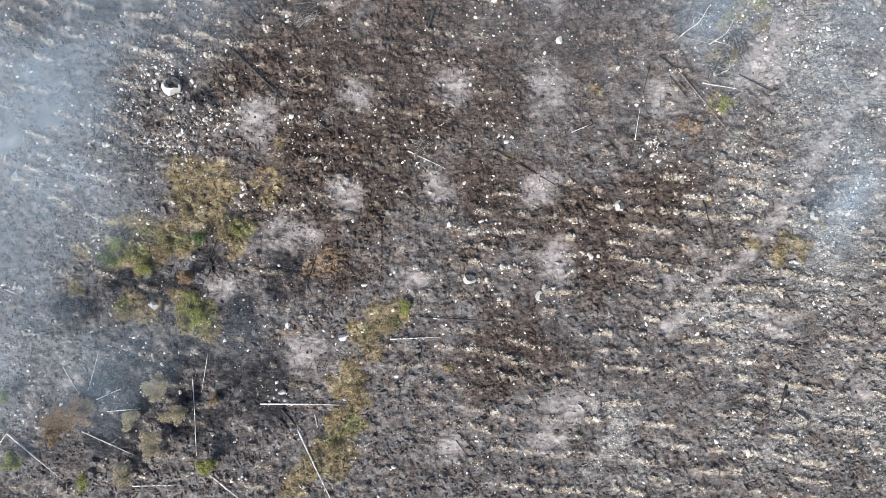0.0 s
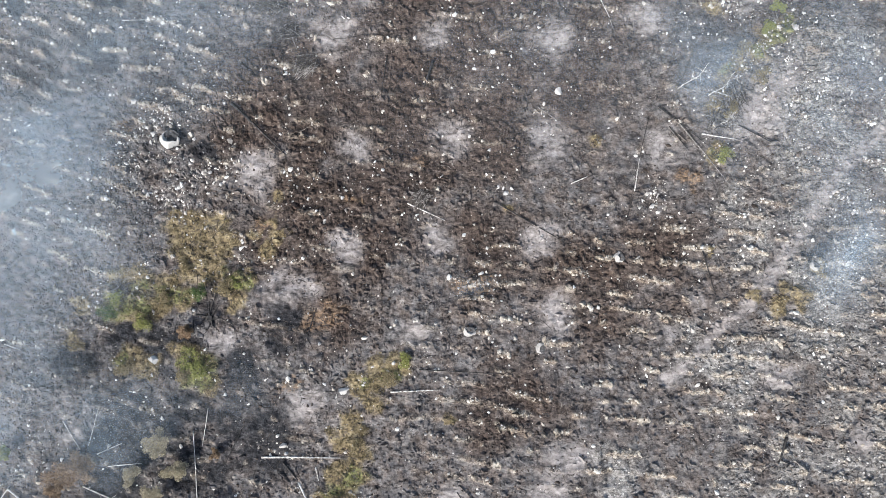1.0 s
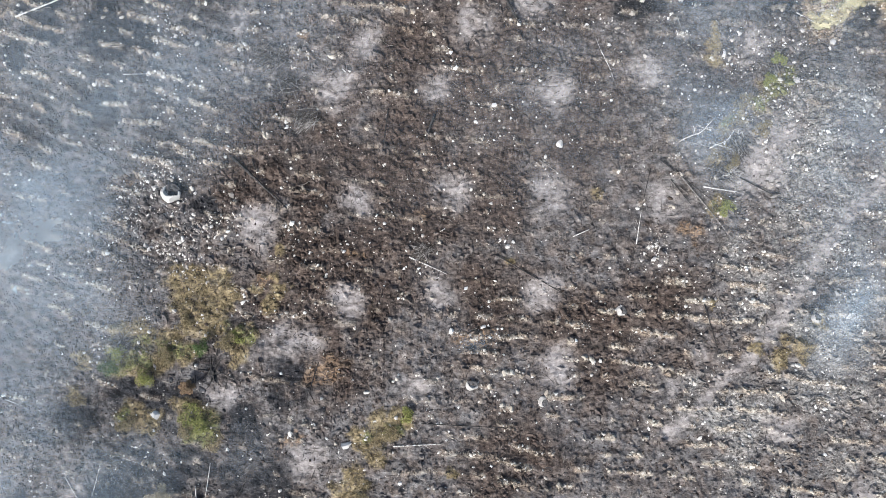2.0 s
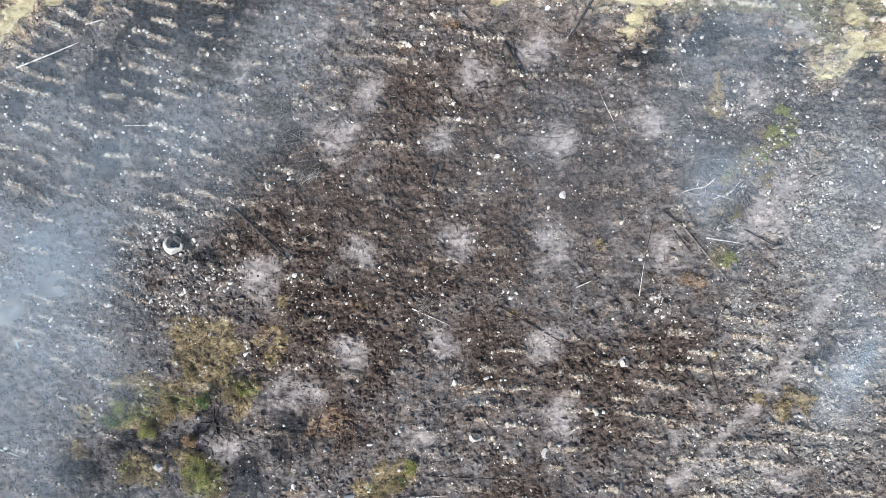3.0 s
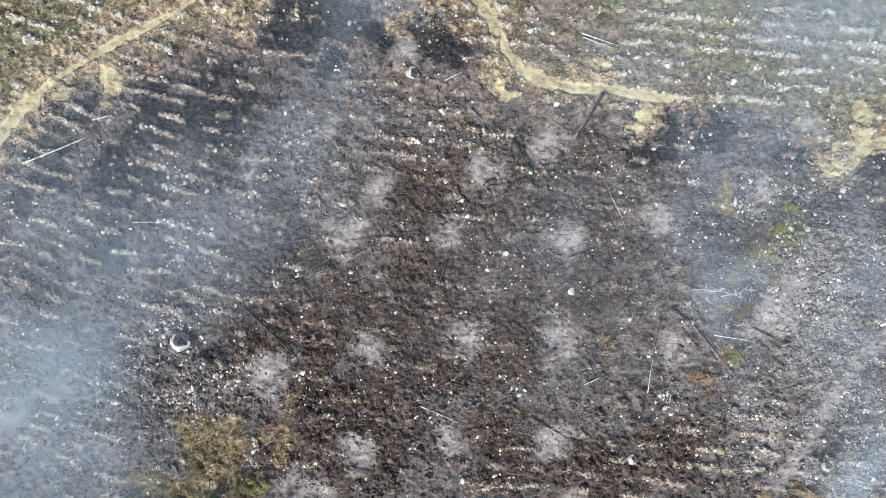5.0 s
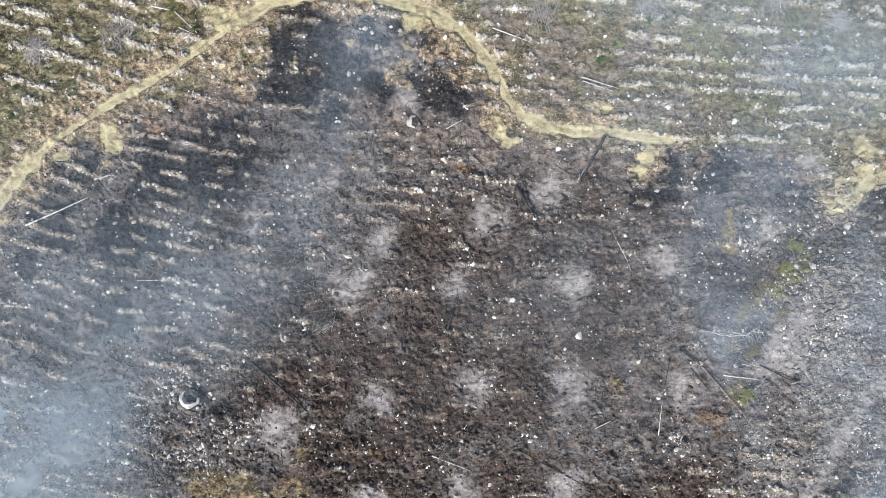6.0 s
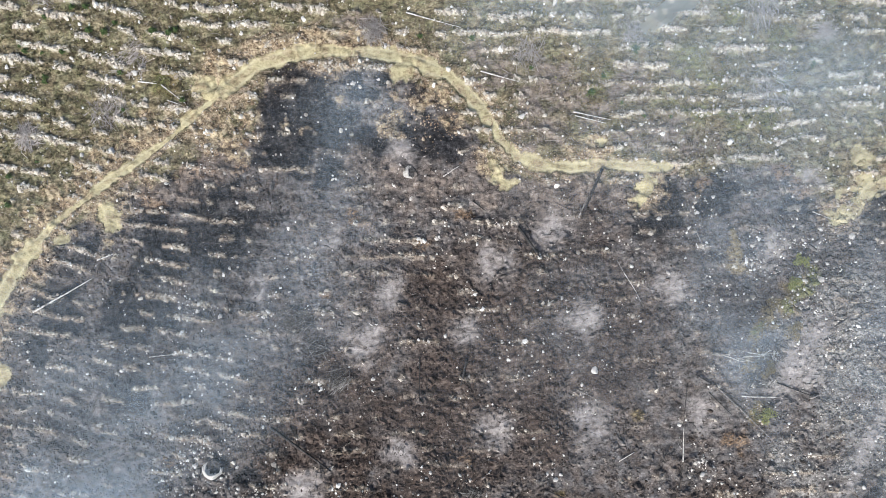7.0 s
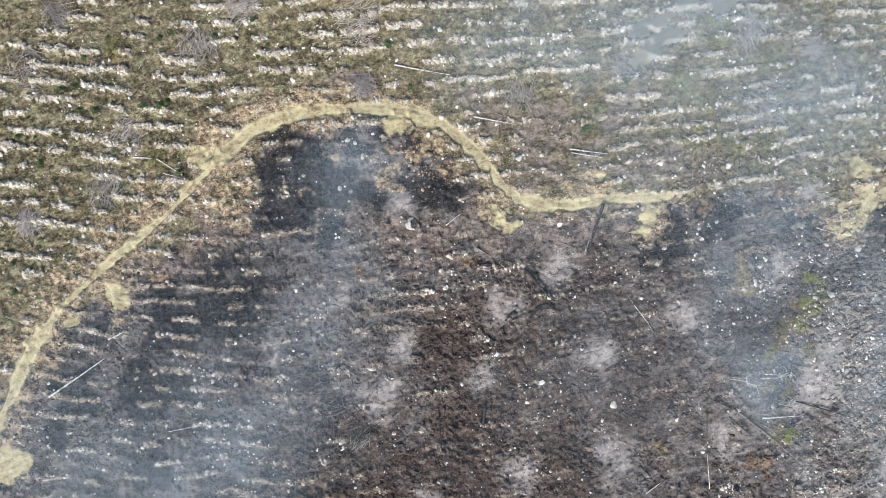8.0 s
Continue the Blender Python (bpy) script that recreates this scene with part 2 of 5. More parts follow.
def cells(x, y, size, seed):
    """Uneven cells: the distance to the nearest and second nearest centre, in cells, and a number of its own for each."""
    u, v = x / size + 500, y / size + 500
    i, j = np.floor(u).astype(int), np.floor(v).astype(int)
    near, second, own = np.full(np.shape(x), 9.0), np.full(np.shape(x), 9.0), np.zeros(np.shape(x))
    for di in (-1, 0, 1):
        for dj in (-1, 0, 1):
            p, q = i + di, j + dj
            d = np.hypot(p + TABLE[(p + 17 * seed) % 256, q % 256] - u, q + TABLE[(q + 91) % 256, (p + 29 * seed) % 256] - v)
            first = d < near
            second = np.where(first, near, np.minimum(second, d))
            own = np.where(first, TABLE[(p + 7) % 256, (q + 133 + seed) % 256], own)
            near = np.where(first, d, near)
    return near, second, own


def zones(x, y):
    """The kinds of ground at each place of the plan, each 0 to 1, and its height."""
    x, y = np.atleast_1d(np.asarray(x, float)), np.atleast_1d(np.asarray(y, float))
    z = {}
    wob = (fbm(x, y, 3.0, 3, 21) - 0.5)
    edge = np.interp(x, [p[0] for p in BURN_EDGE], [p[1] for p in BURN_EDGE])
    burnt = smooth(edge - y + wob * 3.0, -0.7, 0.7)
    wide = np.interp(x, [-60, -50, -44, -36, -28, -20, -14, -9, -6.5, -3, 2, 5, 8, 11, 20, 26, 29], [1.0, 1.05, 0.75, 0.7, 0.75, 1.1, 1.05, 0.95, 0.9, 1.5, 1.35, 0.85, 1.0, 0.8, 0.9, 0.85, 0.6])
    road = np.minimum(line_distance(x, y, TRACK) / wide, line_distance(x, y, TRACK_EAST) / 1.15)
    crumble = fbm(x, y, 1.1, 3, 23) - 0.5
    road = road * (1 + 1.6 * smooth(fbm(x, y, 4.5, 3, 24), 0.42, 0.75) * (0.35 + 0.65 * smooth(-x, 18, 26)))
    lane = 1 - smooth(road + wob * 1.1 + crumble * 1.3, 0.88, 1.08)
    dug = spots(x, y, DUG_OUTER + DUG_INNER, 1.7, 33, 0.5, 1.15, 2.2) * smooth(fbm(x, y, 1.4, 3, 35), 0.25, 0.45)
    bare = spots(x, y, BARE, 1.4, 37, 0.5, 1.15, 4.0)
    rut = np.exp(-((road - 0.62 + wob * 0.3) / 0.16) ** 2) * lane * (0.4 + 0.6 * smooth(fbm(x, y, 3.0, 2, 29), 0.35, 0.6))
    flank = np.interp(x, [-60, -30, -8, 4, 30], [1.0, 1.0, 0.85, 0.55, 0.7])
    berm = smooth(road, 0.85, 1.2) * (1 - smooth(road / flank + wob * 4.0 + crumble * 2.0, 2.2, 4.4)) * smooth(fbm(x, y, 3.0, 3, 27), 0.22, 0.45)
    clay = np.maximum(lane, spots(x, y, CLAY, 1.5, 31, 0.78, 0.95, 1.6))
    ash = spots(x, y, ASH_SOUTH + ASH_NORTH, 1.0, 41, 0.15, 1.25)
    old = 1 - smooth(line_distance(x, y, OLD_LANE) + wob * 1.4 + crumble, 0.5, 1.2)
    ash = np.maximum(ash, 0.8 * old)
    moss = spots(x, y, MOSS_SOUTH + MOSS_HOLLOW + MOSS_EAST + MOSS_NORTH, 1.3, 51, 0.6, 1.15, 1.6)
    rust = spots(x, y, RUST, 1.5, 53, 0.5, 1.2, 1.8)
    green = spots(x, y, MOSS_GREEN + MOSS_NORTH, 1.6, 55, 0.6, 1.2)
    humus = spots(x, y, HUMUS, 1.5, 57, 0.25, 1.35, 7.0) * smooth(fbm(x, y, 5.0, 3, 58), 0.12, 0.38)
    pale = spots(x, y, PALE_HAZY_EAST, 1.2, 59, 0.4, 1.2, 9.0) * smooth(fbm(x, y, 3.0, 4, 60), 0.30, 0.62)
    g = y + x * (0.13 + 0.06 * smooth(y, 48, 75)) - (0.0033 - 0.0013 * smooth(y, 48, 72)) * np.clip(-8 - x, 0, 60) ** 2 + (fbm(x, y, 9.0, 2, 71) - 0.5) * 1.7 + (fbm(x, y, 2.0, 2, 73) - 0.5) * 0.5
    phase = g / 2.2 - np.floor(g / 2.2)
    line = np.floor(g / 2.2)
    along = x + 13.7 * line
    broken = value_noise(along, line * 7.1, 1.9, 81) * 0.62 + value_noise(along, line * 5.3, 0.8, 83) * 0.28 + value_noise(x, y, 0.7, 82) * 0.22
    ragged = phase - 0.5 + 0.16 * (fbm(x, y, 0.9, 2, 84) - 0.5)
    ridge = np.exp(-(ragged / 0.19) ** 2)
    mound = np.exp(-(ragged / 0.17) ** 4)
    trough = smooth(np.abs(phase - 0.5), 0.14, 0.30)
    black = np.maximum(spots(x, y, BLACK_NORTH + BLACK_REST, 1.5, 61, 0.75, 1.1),
                       spots(x, y, DARK_WEST + DARK_EAST, 1.3, 63, 0.6, 1.25, 6.0) * (0.14 + 0.56 * trough * smooth(fbm(x, y, 2.2, 3, 64), 0.34, 0.54)) * burnt * (1 - 0.3 * (x > 0)))
    soot = spots(x, y, SOOT_WEST, 1.5, 65, 0.5, 1.15, 4.0) * smooth(fbm(x, y, 2.0, 3, 66), 0.22, 0.45) * (1 - 0.8 * moss)
    black = np.maximum(black, soot) * (1 - 0.9 * moss) * (1 - clay) * (1 - dug) * (1 - 0.8 * bare) * (1 - 0.7 * rust)
    north = 1 - burnt
    west = np.maximum(smooth(-x, 10, 30) * smooth(y, 12, 26), smooth(-x, 32, 42) * smooth(y, -4, 6))
    south_east = smooth(x, -5, 15) * (1 - smooth(y - 0.15 * x, 0, 10))
    strength = np.clip(0.98 * north + burnt * (0.10 + 0.55 * west + 0.62 * south_east + 0.25 * smooth(y, 34, 46)), 0, 1)
    whole = smooth(broken, 0.66 - 0.14 * strength, 0.73 - 0.14 * strength)
    row = mound * whole * (0.35 + 0.65 * strength) * (1 - clay) * (1 - 0.8 * ash) * (1 - 0.8 * dug) * (1 - 0.55 * bare)
    z.update(burnt=burnt, clay=clay, berm=berm * (1 - clay) * (1 - 0.9 * black), ash=ash, moss=moss * (1 - clay), black=black, row=row,
             green=green, rut=rut, rust=rust * (1 - clay) * (1 - 0.6 * ash), dug=dug * (1 - clay), bare=bare * (1 - clay), humus=humus * burnt, pale=pale * burnt * (1 - clay))
    lumps = fbm(x, y, 1.3, 3, 91) - 0.5 + 0.5 * (fbm(x, y, 0.55, 2, 93) - 0.5)
    torn = smooth(fbm(x, y, 5.0, 3, 103), 0.36, 0.6) * (1 - clay) * (1 - 0.8 * ash) * (0.3 + 0.7 * burnt) * (1 - 0.7 * black) * (0.42 + 0.75 * humus)
    sx, sy = x + (fbm(x, y, 0.8, 2, 105) - 0.5) * 0.9, y + (fbm(x, y, 0.8, 2, 107) - 0.5) * 0.9
    near, second, own = cells(sx, sy * 1.2, 1.15, 3)
    block = (0.25 + 0.75 * own) * smooth(second - near, 0.03, 0.26)
    near, second, own = cells(sx, sy, 0.55, 5)
    crumb = (own - 0.4) * smooth(second - near, 0.0, 0.3)
    z["height"] = (0.40 * block * torn + 0.15 * crumb * (0.30 + 0.70 * torn) * (1 - lane) * (1 - 0.6 * ash) + 0.24 * ridge * (0.35 + 0.65 * whole) * (0.45 + 0.55 * strength) * (1 - lane)
                   + 0.12 * row + 0.55 * lumps * (1 - 0.75 * clay) * (1 - 0.5 * ash) + 1.2 * (fbm(x, y, 14, 2, 95) - 0.5)
                   - 0.04 * lane - 0.05 * rut + 0.16 * berm * smooth(road, 1.2, 2.4) * (0.4 + fbm(x, y, 1.6, 3, 97)) + 0.14 * moss + 0.8 * dug * (fbm(x, y, 1.0, 3, 98) - 0.4))
    for px, py, r, deep in PITS:
        z["height"] = z["height"] - deep * np.exp(-((x - px) ** 2 + (y - py) ** 2) / (0.5 * r * r))
    return z


STEP = 0.16
GRID_X, GRID_Y = np.arange(-64, 64.01, STEP), np.arange(-38, 96.01, STEP)
PLAN = {key: v.reshape(len(GRID_Y), len(GRID_X)) for key, v in zones(*(g.ravel() for g in np.meshgrid(GRID_X, GRID_Y))).items()}


def plan(x, y, keys=None):
    """The zones at places inside the detailed part, read off the grid of the plan."""
    u, v = np.clip((np.asarray(x, float) + 64) / STEP, 0, len(GRID_X) - 1.001), np.clip((np.asarray(y, float) + 38) / STEP, 0, len(GRID_Y) - 1.001)
    i, j = u.astype(int), v.astype(int)
    a, b = u - i, v - j
    out = {}
    for key in keys or PLAN:
        g = PLAN[key]
        out[key] = (g[j, i] * (1 - a) + g[j, i + 1] * a) * (1 - b) + (g[j + 1, i] * (1 - a) + g[j + 1, i + 1] * a) * b
    return out


def height(x, y):
    return float(plan([x], [y], ("height",))["height"][0])


# ---------------------------------------------------------------- materials
def material(name, rough=0.9, metal=0.0):
    m = bpy.data.materials.new(name)
    m.use_nodes = True
    bsdf = m.node_tree.nodes["Principled BSDF"]
    bsdf.inputs["Roughness"].default_value, bsdf.inputs["Metallic"].default_value = rough, metal
    bsdf.inputs["Specular IOR Level"].default_value = 0.25
    return m, m.node_tree.nodes, m.node_tree.links, bsdf


def ramp(nodes, links, source, stops):
    r = nodes.new("ShaderNodeValToRGB")
    while len(r.color_ramp.elements) < len(stops):
        r.color_ramp.elements.new(1.0)
    for e, (p, c) in zip(r.color_ramp.elements, stops):
        e.position, e.color = p, (*c, 1) if len(c) == 3 else (c[0], c[0], c[0], 1)
    links.new(source, r.inputs["Fac"])
    return r.outputs["Color"]


def noise_tex(nodes, links, coords, scale, detail=4, rough=0.6, distortion=0.0):
    n = nodes.new("ShaderNodeTexNoise")
    for key, value in (("Scale", scale), ("Detail", detail), ("Roughness", rough), ("Distortion", distortion)):
        n.inputs[key].default_value = value
    links.new(coords, n.inputs["Vector"])
    return n.outputs["Fac"]


def arith(nodes, links, kind, a, b, clamp=False):
    n = nodes.new("ShaderNodeMath")
    n.operation, n.use_clamp = kind, clamp
    for slot, v in zip(n.inputs, (a, b)):
        if isinstance(v, (int, float)):
            slot.default_value = v
        else:
            links.new(v, slot)
    return n.outputs[0]


def blend(nodes, links, fac, a, b):
    n = nodes.new("ShaderNodeMix")
    n.data_type = "RGBA"
    links.new(fac, n.inputs["Factor"])
    for slot, v in ((n.inputs[6], a), (n.inputs[7], b)):
        if isinstance(v, tuple):
            slot.default_value = (*v, 1)
        else:
            links.new(v, slot)
    return n.outputs[2]


def bump(nodes, links, bsdf, source, strength=0.5, distance=0.05):
    b = nodes.new("ShaderNodeBump")
    b.inputs["Strength"].default_value, b.inputs["Distance"].default_value = strength, distance
    links.new(source, b.inputs["Height"])
    links.new(b.outputs["Normal"], bsdf.inputs["Normal"])


KINDS = ("burnt", "clay", "berm", "ash", "moss", "black", "row", "green", "humus", "pale", "rut", "dug", "bare", "rust")


def ground_material():
    m, nd, lk, bsdf = material("scorched_soil", 0.95)
    at = nd.new("ShaderNodeTexCoord").outputs["Object"]
    zone = {}
    for key in KINDS:
        a = nd.new("ShaderNodeAttribute")
        a.attribute_name = key
        zone[key] = a.outputs["Fac"]
    stretch = nd.new("ShaderNodeMapping")
    stretch.inputs["Rotation"].default_value, stretch.inputs["Scale"].default_value = (0, 0, radians(10)), (0.62, 1.0, 1.0)
    lk.new(at, stretch.inputs["Vector"])
    drawn = stretch.outputs["Vector"]
    middle = noise_tex(nd, lk, drawn, 0.95, 4, 0.6, 0.8)
    fine = noise_tex(nd, lk, drawn, 2.5, 2, 0.5, 0.9)
    grain = noise_tex(nd, lk, at, 6.0, 1, 0.5)
    tint = noise_tex(nd, lk, at, 0.5, 4, 0.7)
    mixed = arith(nd, lk, "ADD", arith(nd, lk, "MULTIPLY", middle, 0.44), arith(nd, lk, "ADD", arith(nd, lk, "MULTIPLY", fine, 0.44), arith(nd, lk, "MULTIPLY", grain, 0.12)))
    crisp = arith(nd, lk, "ADD", arith(nd, lk, "MULTIPLY", fine, 0.64), arith(nd, lk, "MULTIPLY", grain, 0.36))
    # burnt peat: char, brown humus, pale eastern grey with smoke haze put into its colour
    char = ramp(nd, lk, mixed, [(0.36, (0.034, 0.031, 0.0295)), (0.45, (0.076, 0.070, 0.0665)), (0.52, (0.117, 0.107, 0.101)), (0.60, (0.163, 0.151, 0.143)), (0.68, (0.29, 0.273, 0.255))])
    browned = ramp(nd, lk, mixed, [(0.37, (0.028, 0.021, 0.017)), (0.45, (0.066, 0.051, 0.042)), (0.52, (0.110, 0.088, 0.074)), (0.60, (0.175, 0.146, 0.125)), (0.69, (0.31, 0.272, 0.235))])
    burnt = blend(nd, lk, ramp(nd, lk, tint, [(0.42, (0,)), (0.60, (0.8,))]), char, browned)
    peat = ramp(nd, lk, mixed, [(0.38, (0.010, 0.0075, 0.0060)), (0.45, (0.034, 0.0235, 0.0175)), (0.52, (0.061, 0.0425, 0.0325)), (0.59, (0.095, 0.070, 0.055)), (0.67, (0.20, 0.165, 0.140))])
    burnt = blend(nd, lk, arith(nd, lk, "MULTIPLY", zone["humus"], 0.92), burnt, peat)
    grey = ramp(nd, lk, crisp, [(0.36, (0.060, 0.054, 0.049)), (0.44, (0.130, 0.120, 0.108)), (0.51, (0.190, 0.177, 0.160)), (0.58, (0.26, 0.244, 0.22)), (0.66, (0.40, 0.38, 0.35))])
    burnt = blend(nd, lk, arith(nd, lk, "MULTIPLY", zone["pale"], 0.9), burnt, grey)
    # living heath: brown heather stems, dull green, dry grass
    heath = ramp(nd, lk, mixed, [(0.38, (0.040, 0.031, 0.019)), (0.47, (0.112, 0.090, 0.054)), (0.55, (0.20, 0.166, 0.102)), (0.66, (0.36, 0.32, 0.205))])
    green = ramp(nd, lk, mixed, [(0.38, (0.030, 0.032, 0.016)), (0.5, (0.095, 0.100, 0.050)), (0.66, (0.22, 0.225, 0.12))])
    living = blend(nd, lk, ramp(nd, lk, tint, [(0.44, (0,)), (0.62, (0.6,))]), heath, green)
    colour = blend(nd, lk, zone["burnt"], living, burnt)
    # soot of the black zones; also colours the painted shadow beside the large boulder
    soot = ramp(nd, lk, crisp, [(0.40, (0.007, 0.007, 0.008)), (0.53, (0.018, 0.018, 0.020)), (0.66, (0.06, 0.059, 0.06))])
    colour = blend(nd, lk, arith(nd, lk, "MULTIPLY", zone["black"], 0.95), colour, soot)
    tan = ramp(nd, lk, crisp, [(0.39, (0.12, 0.098, 0.070)), (0.47, (0.30, 0.26, 0.195)), (0.55, (0.46, 0.42, 0.335)), (0.62, (0.58, 0.55, 0.47))])
    ruddy = ramp(nd, lk, crisp, [(0.38, (0.085, 0.064, 0.046)), (0.49, (0.200, 0.153, 0.112)), (0.60, (0.33, 0.27, 0.205))])
    tan = blend(nd, lk, arith(nd, lk, "MULTIPLY", zone["burnt"], ramp(nd, lk, tint, [(0.38, (0.35,)), (0.55, (1.0,))])), tan, ruddy)
    dust = arith(nd, lk, "MULTIPLY", zone["row"], ramp(nd, lk, fine, [(0.36, (0.25,)), (0.47, (1,))]), True)
    colour = blend(nd, lk, dust, colour, tan)
    ashes = ramp(nd, lk, mixed, [(0.34, (0.085, 0.075, 0.068)), (0.41, (0.185, 0.163, 0.149)), (0.52, (0.250, 0.223, 0.205)), (0.64, (0.36, 0.328, 0.304))])
    colour = blend(nd, lk, arith(nd, lk, "MULTIPLY", zone["ash"], ramp(nd, lk, middle, [(0.38, (0.45,)), (0.50, (1,))]), True), colour, ashes)
    mossy = ramp(nd, lk, mixed, [(0.38, (0.060, 0.044, 0.022)), (0.47, (0.150, 0.113, 0.058)), (0.56, (0.225, 0.175, 0.095)), (0.66, (0.36, 0.30, 0.185))])
    mossy_green = ramp(nd, lk, mixed, [(0.38, (0.032, 0.034, 0.013)), (0.48, (0.100, 0.103, 0.036)), (0.60, (0.21, 0.205, 0.082))])
    mossy = blend(nd, lk, zone["green"], mossy, mossy_green)
    colour = blend(nd, lk, arith(nd, lk, "MULTIPLY", zone["moss"], ramp(nd, lk, fine, [(0.34, (0.40,)), (0.50, (0.95,))]), True), colour, mossy)
    scorched = ramp(nd, lk, mixed, [(0.40, (0.042, 0.026, 0.016)), (0.48, (0.125, 0.080, 0.047)), (0.56, (0.195, 0.132, 0.082)), (0.66, (0.32, 0.24, 0.165))])
    colour = blend(nd, lk, arith(nd, lk, "MULTIPLY", zone["rust"], ramp(nd, lk, fine, [(0.38, (0.15,)), (0.52, (0.9,))]), True), colour, scorched)
    rubble = ramp(nd, lk, crisp, [(0.36, (0.060, 0.042, 0.027)), (0.46, (0.180, 0.130, 0.084)), (0.55, (0.315, 0.245, 0.168)), (0.66, (0.46, 0.395, 0.30))])
    colour = blend(nd, lk, arith(nd, lk, "MULTIPLY", zone["berm"], ramp(nd, lk, middle, [(0.38, (0.20,)), (0.52, (0.92,))]), True), colour, rubble)
    brown = ramp(nd, lk, mixed, [(0.36, (0.052, 0.040, 0.033)), (0.47, (0.125, 0.099, 0.081)), (0.56, (0.185, 0.151, 0.126)), (0.66, (0.31, 0.265, 0.225))])
    colour = blend(nd, lk, arith(nd, lk, "MULTIPLY", zone["bare"], ramp(nd, lk, middle, [(0.40, (0.25,)), (0.54, (0.95,))]), True), colour, brown)
    turned = ramp(nd, lk, mixed, [(0.38, (0.062, 0.042, 0.026)), (0.46, (0.17, 0.123, 0.075)), (0.53, (0.30, 0.235, 0.148)), (0.60, (0.41, 0.345, 0.22)), (0.68, (0.52, 0.46, 0.34))])
    colour = blend(nd, lk, arith(nd, lk, "MULTIPLY", zone["dug"], ramp(nd, lk, fine, [(0.38, (0.45,)), (0.50, (1,))]), True), colour, turned)
    earth = ramp(nd, lk, mixed, [(0.38, (0.12, 0.082, 0.048)), (0.50, (0.24, 0.178, 0.110)), (0.62, (0.35, 0.28, 0.19))])
    loam = ramp(nd, lk, mixed, [(0.36, (0.21, 0.172, 0.098)), (0.47, (0.315, 0.272, 0.155)), (0.54, (0.375, 0.33, 0.19)), (0.66, (0.46, 0.41, 0.26))])
    loam = blend(nd, lk, ramp(nd, lk, tint, [(0.48, (0,)), (0.62, (0.7,))]), loam, earth)
    loam = blend(nd, lk, arith(nd, lk, "MULTIPLY", zone["rut"], 0.75), loam, (0.47, 0.425, 0.28))
    colour = blend(nd, lk, arith(nd, lk, "MULTIPLY", zone["clay"], ramp(nd, lk, middle, [(0.33, (0.7,)), (0.42, (1,))]), True), colour, loam)
    lk.new(colour, bsdf.inputs["Base Color"])
    rough = noise_tex(nd, lk, at, 3.2, 3, 0.6, 0.3)
    still = arith(nd, lk, "SUBTRACT", 1.0, arith(nd, lk, "MULTIPLY", arith(nd, lk, "MAXIMUM", zone["clay"], zone["ash"]), 0.7))
    bump(nd, lk, bsdf, arith(nd, lk, "MULTIPLY", arith(nd, lk, "ADD", arith(nd, lk, "MULTIPLY", rough, 0.75), arith(nd, lk, "MULTIPLY", grain, 0.25)), still), 1.0, 0.20)
    return m


def varied(name, stops, scale=6.0, rough=0.9, island=True, share=0.6, bumpy=0.5, dist=0.03):
    """A material whose colour runs over the stops, from piece to piece and within one by grain."""
    m, nd, lk, bsdf = material(name, rough)
    at = nd.new("ShaderNodeTexCoord").outputs["Object"]
    n = noise_tex(nd, lk, at, scale, 4, 0.7)
    r = nd.new("ShaderNodeNewGeometry").outputs["Random Per Island"] if island else nd.new("ShaderNodeObjectInfo").outputs["Random"]
    f = arith(nd, lk, "ADD", arith(nd, lk, "MULTIPLY", r, share), arith(nd, lk, "MULTIPLY", n, 1 - share), True)
    lk.new(ramp(nd, lk, f, stops), bsdf.inputs["Base Color"])
    bump(nd, lk, bsdf, n, bumpy, dist)
    return m


SOIL = ground_material()
GRANITE = varied("pale_granite", [(0.2, (0.22, 0.20, 0.175)), (0.45, (0.44, 0.415, 0.38)), (0.7, (0.49, 0.465, 0.42)), (0.9, (0.58, 0.555, 0.51))], 5.0, 0.85, False, 0.35)
GREY_GRANITE = varied("grey_granite", [(0.2, (0.13, 0.12, 0.105)), (0.5, (0.29, 0.27, 0.245)), (0.85, (0.44, 0.415, 0.38))], 5.0, 0.88, False, 0.3)
# dark granite for boulder sides away from the sun: shade in the colour, with char
SHADED_CHAR = varied("shaded_charred_granite", [(0.2, (0.020, 0.019, 0.018)), (0.5, (0.055, 0.052, 0.050)), (0.85, (0.16, 0.15, 0.14))], 4.0, 0.9, False, 0.2)
STONES = varied("field_stone", [(0.1, (0.10, 0.09, 0.08)), (0.35, (0.30, 0.27, 0.23)), (0.6, (0.50, 0.47, 0.42)), (0.85, (0.72, 0.70, 0.65))], 8.0, 0.9)
RUBBLE = varied("ochre_rubble", [(0.1, (0.11, 0.075, 0.047)), (0.4, (0.25, 0.18, 0.115)), (0.75, (0.40, 0.32, 0.225)), (0.97, (0.60, 0.55, 0.47))], 8.0, 0.9)
CLODS = varied("charred_clod", [(0.1, (0.014, 0.012, 0.011)), (0.35, (0.047, 0.035, 0.027)), (0.6, (0.103, 0.079, 0.063)), (0.8, (0.18, 0.148, 0.125)), (0.97, (0.33, 0.295, 0.26))], 7.0, 0.95)
TWIGS = varied("burnt_twig", [(0.1, (0.012, 0.011, 0.011)), (0.5, (0.05, 0.042, 0.036)), (0.8, (0.18, 0.16, 0.14)), (0.95, (0.38, 0.35, 0.31))], 5.0, 0.9)
